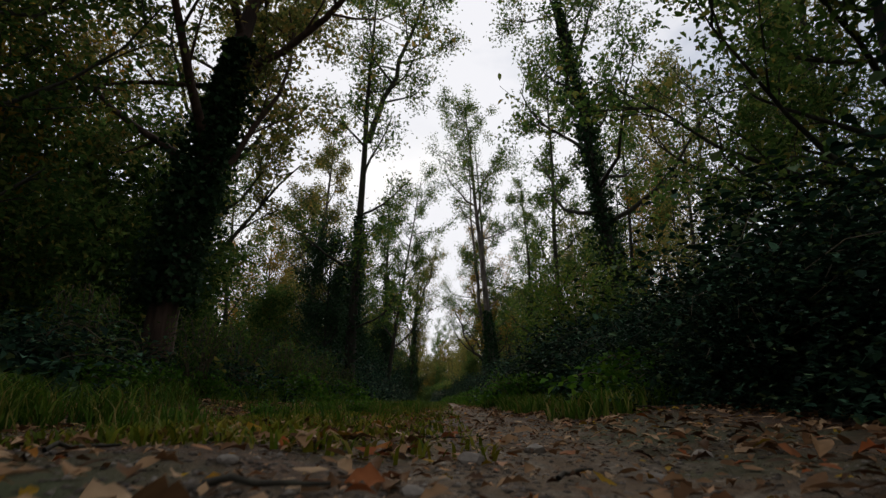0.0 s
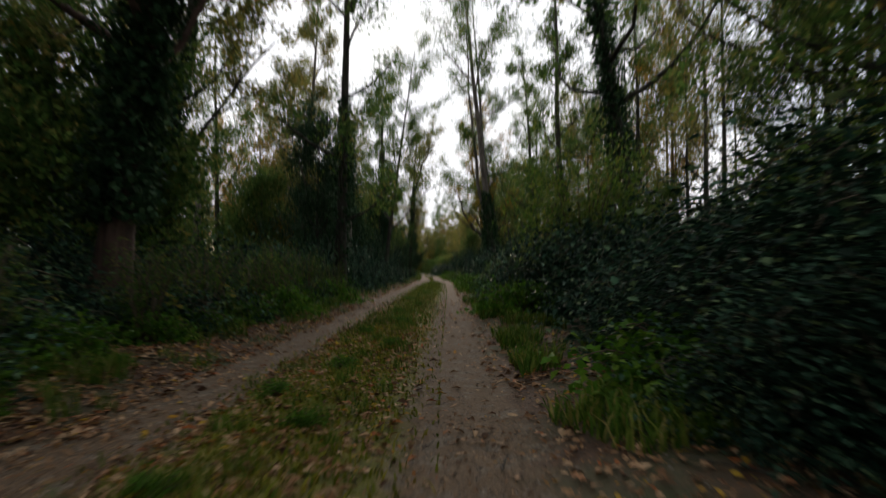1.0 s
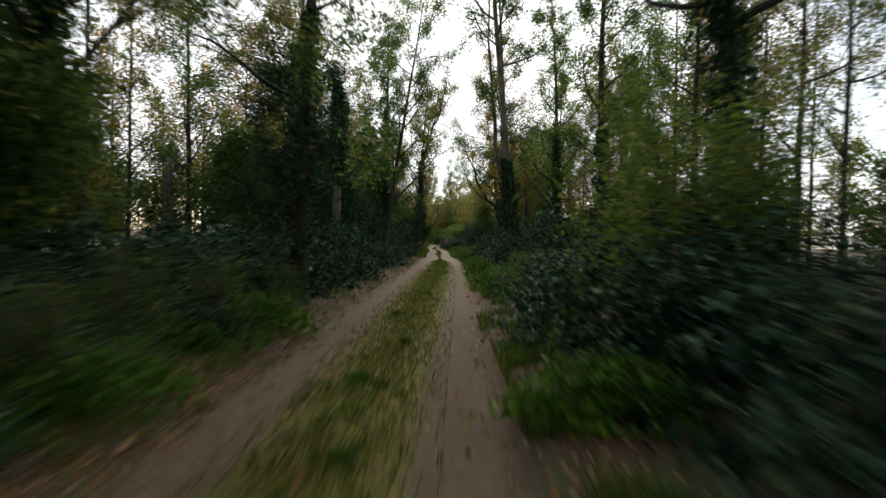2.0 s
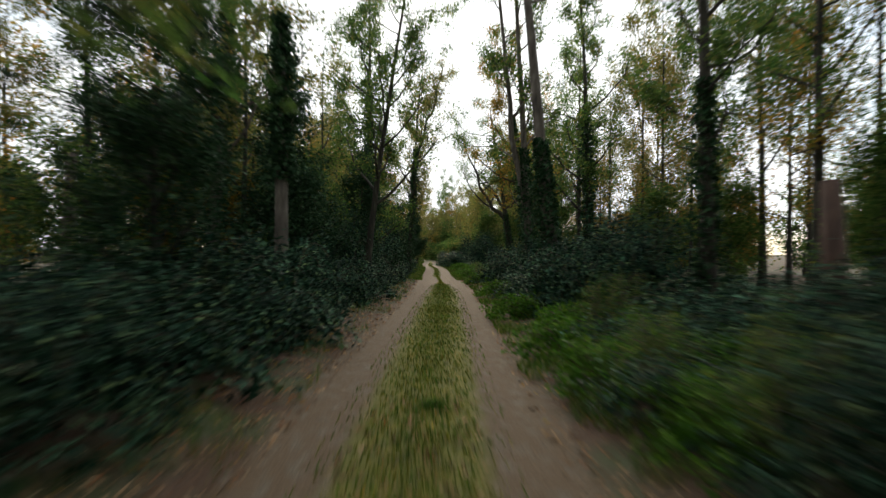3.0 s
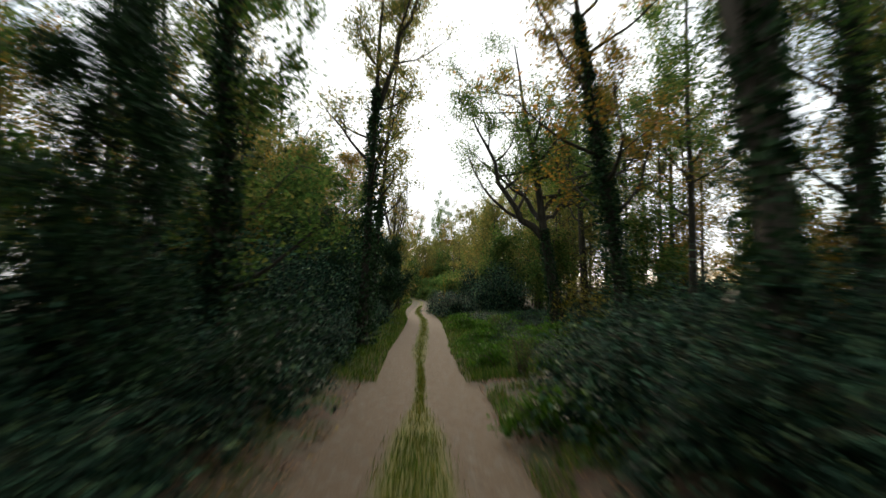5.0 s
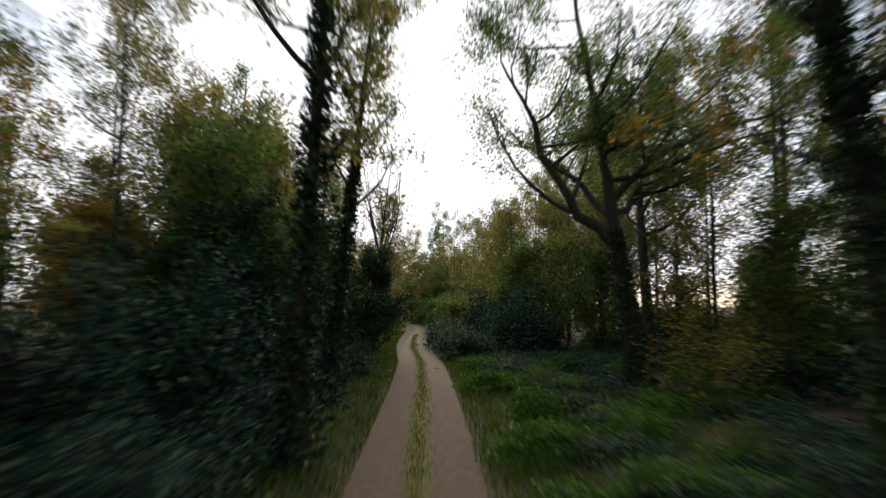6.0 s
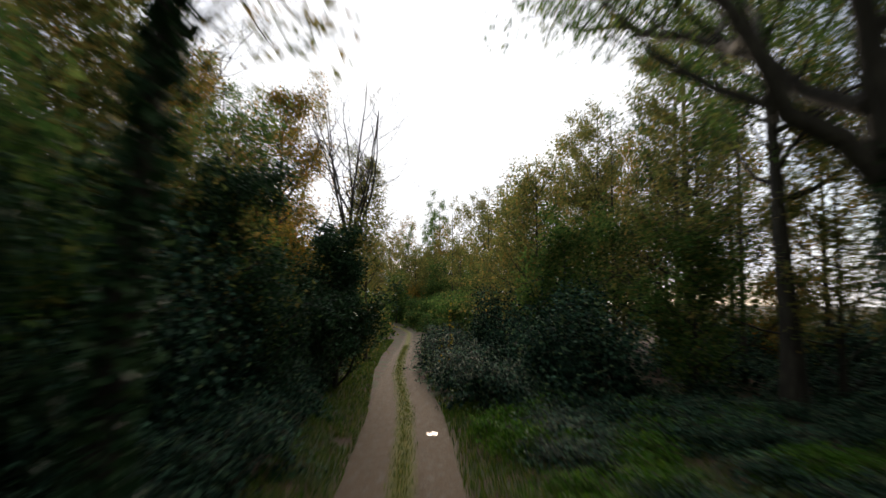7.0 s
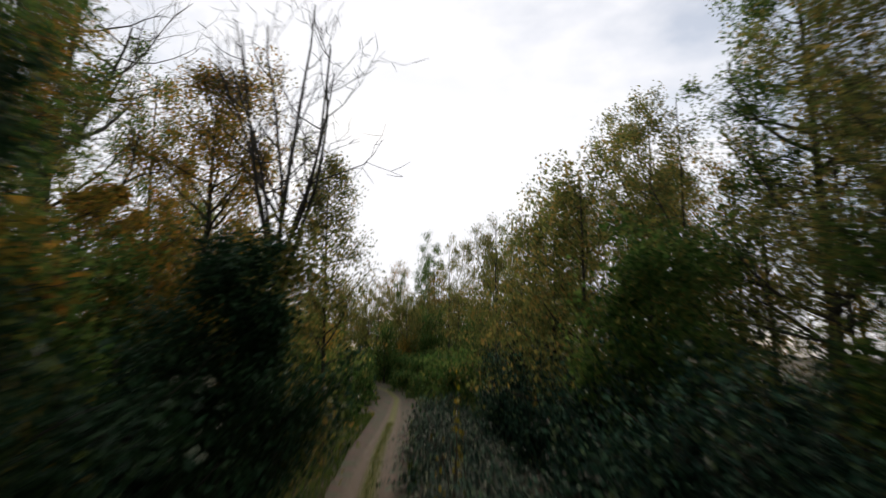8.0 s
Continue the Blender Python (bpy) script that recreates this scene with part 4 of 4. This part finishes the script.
stand(tree(40, label="slender young green tree beside the bare-topped tree", leaf=OLIVE, n_leaves=14200, leaf_size=0.072, spread=0.16, height=8.2, r0=0.07, limb_from=0.3, limbs=34, limb_len=1.2), -3.1, 75.0)
for seed, x, y, h in ((37, -5.2, 33.2, 6.5), (38, -5.0, 55.6, 4.2), (39, -4.5, 62.8, 4.6)):
    stand(tree(seed, label="dark evergreen holly under the woodland trees", leaf=IVY, n_leaves=20900, leaf_size=0.085, height=h, r0=0.08, limb_from=0.04, limbs=34, limb_len=1.7), x, y)

feather = bush(52, "weed_clump", "feathery grey-green weeds going to seed", 0.55, 0.6, 1.0, 1500, 0.07, leaf=GREEN, canes=26, flat=0.1, category="weeds", group="weeds", wide=0.22, fill=0.15)
spots = []
for x, y, s in ((-2.0, 6.8, 0.8), (-2.1, 8.4, 1.0), (-2.0, 10.0, 0.9), (-2.2, 11.6, 1.0), (-2.0, 13.0, 0.9), (-2.3, 5.2, 0.8), (2.2, 17.5, 0.9), (2.1, 19.6, 0.8), (2.6, 23.5, 0.9), (3.4, 25.0, 1.0), (2.0, 44.5, 0.7), (2.8, 56, 0.6), (4.2, 49.5, 0.7), (-1.9, 15, 0.8)):
    lay(spots, x, y, s)
scatter(feather, spots)

# ---- grass, fallen leaves, stones ----
def blades(name, label, spots, tall, seed, lean=0.7, width=0.0026, mat=BLADE):
    rng = np.random.default_rng(seed)
    n = len(spots)
    a = rng.uniform(0, 2 * np.pi, n)
    h = tall * rng.uniform(0.4, 1.2, n)
    out = np.c_[np.cos(a), np.sin(a), np.zeros(n)]
    side = np.c_[-np.sin(a), np.cos(a), np.zeros(n)] * width * rng.uniform(0.7, 1.5, n)[:, None]
    up = np.array([0, 0, 1.0])
    bow = (lean * rng.uniform(0.2, 1.3, n) * h)[:, None]
    mid = spots + out * bow * 0.35 + up * (h * 0.6)[:, None]
    tip = spots + out * bow + up * (h * (1 - 0.15 * lean))[:, None]
    verts = np.stack([spots - side, spots + side, mid + side * 0.8, mid - side * 0.8, tip], axis=1).reshape(-1, 3)
    i = np.arange(n)[:, None] * 5
    loops = (i + np.array([0, 1, 2, 3, 3, 2, 4])).ravel()
    return tagged(new(name, raw_mesh(name, verts, loops, np.tile([4, 3], n), mat)), label, "grass", kind="stuff")


def field_of(n, lo, hi, y0, y1, seed, clump=0.0, near=1.0):
    """Spots on the ground between two distances from the track's middle line; near > 1 gathers them at the start."""
    rng = np.random.default_rng(seed)
    y = y0 + (y1 - y0) * rng.uniform(0, 1, n * 2) ** near
    x = rng.uniform(lo, hi, n * 2)
    keep = np.array([noise.noise(Vector((a * 1.4 + seed, b * 0.9, 0))) > clump for a, b in zip(x, y)])
    x, y = x[keep][:n], y[keep][:n]
    x = x + np.array([centre(b) for b in y])
    return np.c_[x, y, [ground_z(a, b) for a, b in zip(x, y)]]


def tufts(n, lo, hi, y0, y1, seed, each):
    """Spots gathered into small tufts."""
    rng = np.random.default_rng(seed)
    c = np.c_[rng.uniform(lo, hi, n), rng.uniform(y0, y1, n)]
    xy = np.repeat(c, each, axis=0) + rng.normal(size=(n * each, 2)) * 0.035
    return np.c_[xy, [ground_z(a, b) for a, b in xy]]


def strip_spots(n, y0, y1, seed, near=1.0):
    """Spots on the strip between the wheel tracks."""
    rng = np.random.default_rng(seed)
    y = y0 + (y1 - y0) * rng.uniform(0, 1, n) ** near
    x = np.array([centre(b) + strip(b) * u for b, u in zip(y, np.clip(rng.normal(size=n) * 0.55, -1.35, 1.35))])
    return np.c_[x, y, [ground_z(a, b) for a, b in zip(x, y)]]


blades("grass", "tall green verge grass with dry tips", np.concatenate([field_of(4500, -2.7, -1.15, 1.3, 4.5, 61, 0.08, 1.2), field_of(3500, -2.2, -1.3, 5, 14, 62, 0.15), field_of(3500, -2.2, -1.2, 14, 50, 60, 0.1)]), 0.2, 71)
blades("grass", "long fresh grass arching over the verge", np.concatenate([tufts(130, -3.0, -0.85, 1.6, 3.4, 96, 34), tufts(8, 1.6, 2.6, 3.6, 6.5, 97, 18), tufts(60, -2.3, -1.4, 5, 14, 98, 22)]), 0.21, 77, 1.0, 0.0034)
blades("grass", "short trodden grass between the wheel tracks", np.concatenate([strip_spots(9000, 1.7, 9, 63, 1.1), strip_spots(9000, 8, 30, 64), strip_spots(4500, 28, 46, 59), strip_spots(4500, 44, 85, 65)]), 0.045, 72, 1.1, 0.0045, STRAW)
blades("grass", "green grass between the narrow wheel tracks", np.concatenate([strip_spots(2600, 42, 85, 55), strip_spots(11000, 9, 40, 54)]), 0.055, 76, 1.0, 0.006)
blades("grass", "fresh green grass tufts in the middle of the track", np.concatenate([tufts(70, -0.55, 0.35, 1.8, 12, 57, 34), tufts(40, -1.6, -1.1, 2.0, 14, 58, 30)]), 0.11, 74, 0.8)
blades("grass", "bright green grass along the track edge", np.concatenate([field_of(6000, 1.2, 2.0, 3.6, 14, 66, 0.0), field_of(7500, 1.1, 2.2, 14, 46, 67, 0.0), field_of(20000, 0.95, 6.5, 44, 66, 68, -0.35), field_of(5000, 0.85, 1.7, 64, 85, 69, -0.2), field_of(7000, 0.85, 2.0, 44, 66, 53, -0.6),
       field_of(20000, -2.0, -0.85, 44, 88, 70, -0.7)]), 0.16, 73, 0.8, 0.0055)


def fallen(rng, spots, size, small=False):
    """Curled dry leaves: sections along the midrib with lobed edges; small: plainer, for leaves far off."""
    n = len(spots)
    a, tilt, roll = rng.uniform(0, 2 * np.pi, n), rng.normal(size=n) * 0.2, rng.normal(size=n) * 0.25
    s = size * rng.uniform(0.45, 1.25, n)
    curl = rng.uniform(-0.2, 1.0, n)
    f = np.c_[np.cos(a) * np.cos(tilt), np.sin(a) * np.cos(tilt), np.sin(tilt)]
    g = np.c_[-np.sin(a) * np.cos(roll), np.cos(a) * np.cos(roll), np.sin(roll)]
    k = np.cross(f, g)
    if small:
        along, wide = (-0.5, 0.0, 0.5), (0.02, 0.24, 0.03)
    else:
        along, wide = (-0.5, -0.36, -0.2, -0.05, 0.12, 0.3, 0.5), (0.012, 0.13, 0.25, 0.19, 0.27, 0.16, 0.015)
    verts = []
    for u, w in zip(along, wide):
        wj = w * rng.uniform(0.75, 1.25, n)
        arch = (0.12 - 0.45 * u * u) * curl
        m = spots + f * (u * s)[:, None] + k * (arch * s)[:, None]
        lift = (wj * curl * 0.8 * s)[:, None] * k
        verts += [m + g * (wj * s)[:, None] + lift, m, m - g * (wj * s)[:, None] + lift * rng.uniform(0.2, 1.3, n)[:, None]]
    rows = len(along)
    verts = np.stack(verts, axis=1).reshape(-1, 3)
    q = []
    for j in range(rows - 1):
        b = j * 3
        q += [b, b + 1, b + 4, b + 3, b + 1, b + 2, b + 5, b + 4]
    loops = (np.arange(n)[:, None] * rows * 3 + np.array(q)).ravel()
    return verts, loops, np.full(n * 2 * (rows - 1), 4)


def lifted(spots, z):
    return spots + np.array([0, 0, z])


rng = np.random.default_rng(81)
near_litter = np.concatenate([field_of(2600, -2.3, -0.95, 1.6, 14, 99, -0.8, 1.2), field_of(1200, -0.6, 0.4, 2.0, 9, 100, -0.8), field_of(700, -2.7, -0.8, 1.2, 5.5, 52, -0.8), field_of(900, -2.2, 2.2, 0.85, 4.5, 82, -0.7), field_of(1900, 1.1, 2.7, 0.9, 6, 88, -0.8), field_of(160, -1.2, 1.4, 0.75, 2.4, 95, -1)])
crumbs = np.concatenate([field_of(5200, -1.6, 1.9, 0.72, 4.5, 89, -1), field_of(1600, -2.2, 2.2, 4, 12, 90, -0.5), field_of(2600, -2.8, -0.5, 1.2, 6, 56, -1)])
litter = np.concatenate([field_of(2600, -2.3, -0.95, 1.6, 14, 99, -0.8, 1.2), field_of(1200, -0.6, 0.4, 2.0, 9, 100, -0.8), field_of(2600, -2.6, 2.6, 4, 16, 83, -0.3), field_of(7500, -2.2, -1.05, 3.5, 45, 84, -0.6, 1.3), field_of(4000, 1.0, 1.9, 5, 45, 85, -0.5, 1.2), field_of(2600, -0.55, 0.5, 1.8, 20, 86, -0.5, 1.5), field_of(1200, 1.5, 6, 45, 64, 87, -0.2)])
shed = both(fallen(rng, lifted(near_litter, 0.01), 0.05), fallen(rng, lifted(litter, 0.01), 0.065, True))
shed = both(shed, fallen(rng, lifted(crumbs, 0.006), 0.024, True))
tagged(new("leaf_litter", raw_mesh("leaf_litter", *shed, DRY, True)), "scattered dry brown leaves on the ground", "leaf litter", kind="stuff")
for i, (x, y, s) in enumerate(((0.18, 1.02, 0.11), (0.33, 0.98, 0.09), (0.95, 1.08, 0.1), (1.08, 1.3, 0.12), (0.02, 1.25, 0.1), (0.55, 1.2, 0.07), (0.7, 1.45, 0.06), (0.28, 1.75, 0.09), (1.3, 1.7, 0.1),
                               (1.05, 2.1, 0.09), (-0.3, 1.6, 0.11), (-0.15, 2.2, 0.1), (0.45, 2.3, 0.08), (1.5, 2.4, 0.1), (0.85, 2.7, 0.09), (1.2, 3.0, 0.1))):
    one = np.random.default_rng(200 + i)
    me = raw_mesh("fallen_leaf", *fallen(one, np.array([[0.0, 0.0, 0.02]]), s), DRY, True)
    tagged(new("fallen_leaf", me), "curled dry brown leaf lying on gravel", "leaf", "fallen leaves").matrix_basis = pose(x, y, ground_z(x, y), 0, 0, i * 77)


def stones(spots, size, seed):
    rng = np.random.default_rng(seed)
    n = len(spots)
    base = np.array([(1, 0, 0), (0, 1, 0), (-1, 0, 0), (0, -1, 0), (0.2, 0.1, 0.45), (0, 0, -0.5)], float)
    s = size * rng.uniform(0.3, 1.0, n) ** 1.5
    v = base[None] * rng.uniform(0.6, 1.3, (n, 6, 3)) * s[:, None, None]
    a = rng.uniform(0, 6.28, n)
    x = v[..., 0] * np.cos(a)[:, None] - v[..., 1] * np.sin(a)[:, None]
    y = v[..., 0] * np.sin(a)[:, None] + v[..., 1] * np.cos(a)[:, None]
    v = np.stack([x, y, v[..., 2]], axis=2) + spots[:, None]
    tri = np.array([0, 1, 4, 1, 2, 4, 2, 3, 4, 3, 0, 4, 1, 0, 5, 2, 1, 5, 3, 2, 5, 0, 3, 5])
    return raw_mesh("gravel", v.reshape(-1, 3), (np.arange(n)[:, None] * 6 + tri).ravel(), np.full(n * 8, 3), STONE)


gravel_spots = np.concatenate([field_of(7000, 0.2, 1.5, 0.8, 7, 91, -1, 1.6), field_of(4500, -1.7, -0.4, 1, 9, 92, -1), field_of(1500, -0.4, 0.3, 0.8, 3, 93, -1)])
tagged(new("gravel", stones(gravel_spots, 0.0105, 94)), "small grey and brown stones on the track", "gravel", kind="stuff")

# puddle with bright sky in it
bm = bmesh.new()
for px, py, pr in ((-0.14, 0.05, 0.05), (-0.05, -0.12, 0.06), (0.05, 0.04, 0.055), (0.13, -0.1, 0.05), (0.02, 0.2, 0.045), (-0.13, -0.22, 0.03), (0.18, 0.1, 0.03)):
    bm.faces.new([bm.verts.new((px + math.cos(a) * pr * (1 + 0.3 * math.sin(3 * a + px * 40)), py + math.sin(a) * pr * 1.7 * (1 + 0.3 * math.cos(2 * a + py * 30)), 0)) for a in np.linspace(0, 2 * np.pi, 18, endpoint=False)])
me = bpy.data.meshes.new("puddle")
bm.to_mesh(me)
bm.free()
me.materials.append(WATER)
tagged(new("puddle", me), "small shallow puddle in the wheel track", "puddle").matrix_basis = pose(-0.36, 62.6, ground_z(-0.36, 62.6) + 0.012) @ Matrix.Diagonal((0.6, 0.35, 1, 1))

# twigs and larger stones near the start
for i, (x, y, n, turn) in enumerate(((0.3, 1.15, 0.14, 20), (0.75, 1.5, 0.22, 80), (1.05, 1.05, 0.12, 150), (-0.1, 1.5, 0.2, 100), (1.35, 2.2, 0.3, 60), (0.5, 2.6, 0.2, 10), (1.7, 3.2, 0.35, 120), (0.9, 3.6, 0.2, 75))):
    one = np.random.default_rng(300 + i)
    pts = wander(one, (0, 0, 0.008), (1, 0, 0), n, 5, 0.0, 0.15)
    pts[:, 2] = 0.006 + 0.004 * np.abs(one.normal(size=6))
    me = raw_mesh("twig", *tubes([(pts, np.linspace(0.005, 0.0025, 6))], 6), BARK, True)
    tagged(new("twig", me), "thin dark broken twig lying on the gravel", "twig", "fallen twigs").matrix_basis = pose(x, y, ground_z(x, y), 0, 0, turn)
for i, (x, y, s) in enumerate(((0.52, 1.35, 0.02), (0.62, 1.75, 0.03), (0.95, 1.6, 0.022), (0.22, 1.45, 0.018), (0.8, 2.1, 0.03), (0.4, 2.0, 0.025), (1.15, 1.9, 0.026), (0.66, 1.12, 0.016))):
    bm = bmesh.new()
    bmesh.ops.create_icosphere(bm, subdivisions=2, radius=s)
    for v in bm.verts:
        v.co *= 1 + 0.35 * noise.noise(v.co * 45 + Vector((i * 9.0, 0, 0)))
        v.co.z *= 0.55
    me = bpy.data.meshes.new("stone")
    bm.to_mesh(me)
    bm.free()
    me.materials.append(STONE)
    tagged(new("stone", me), "rounded grey brown stone bedded in gravel", "stone", "track stones").matrix_basis = pose(x, y, ground_z(x, y) + s * 0.2, 0, 0, i * 50)
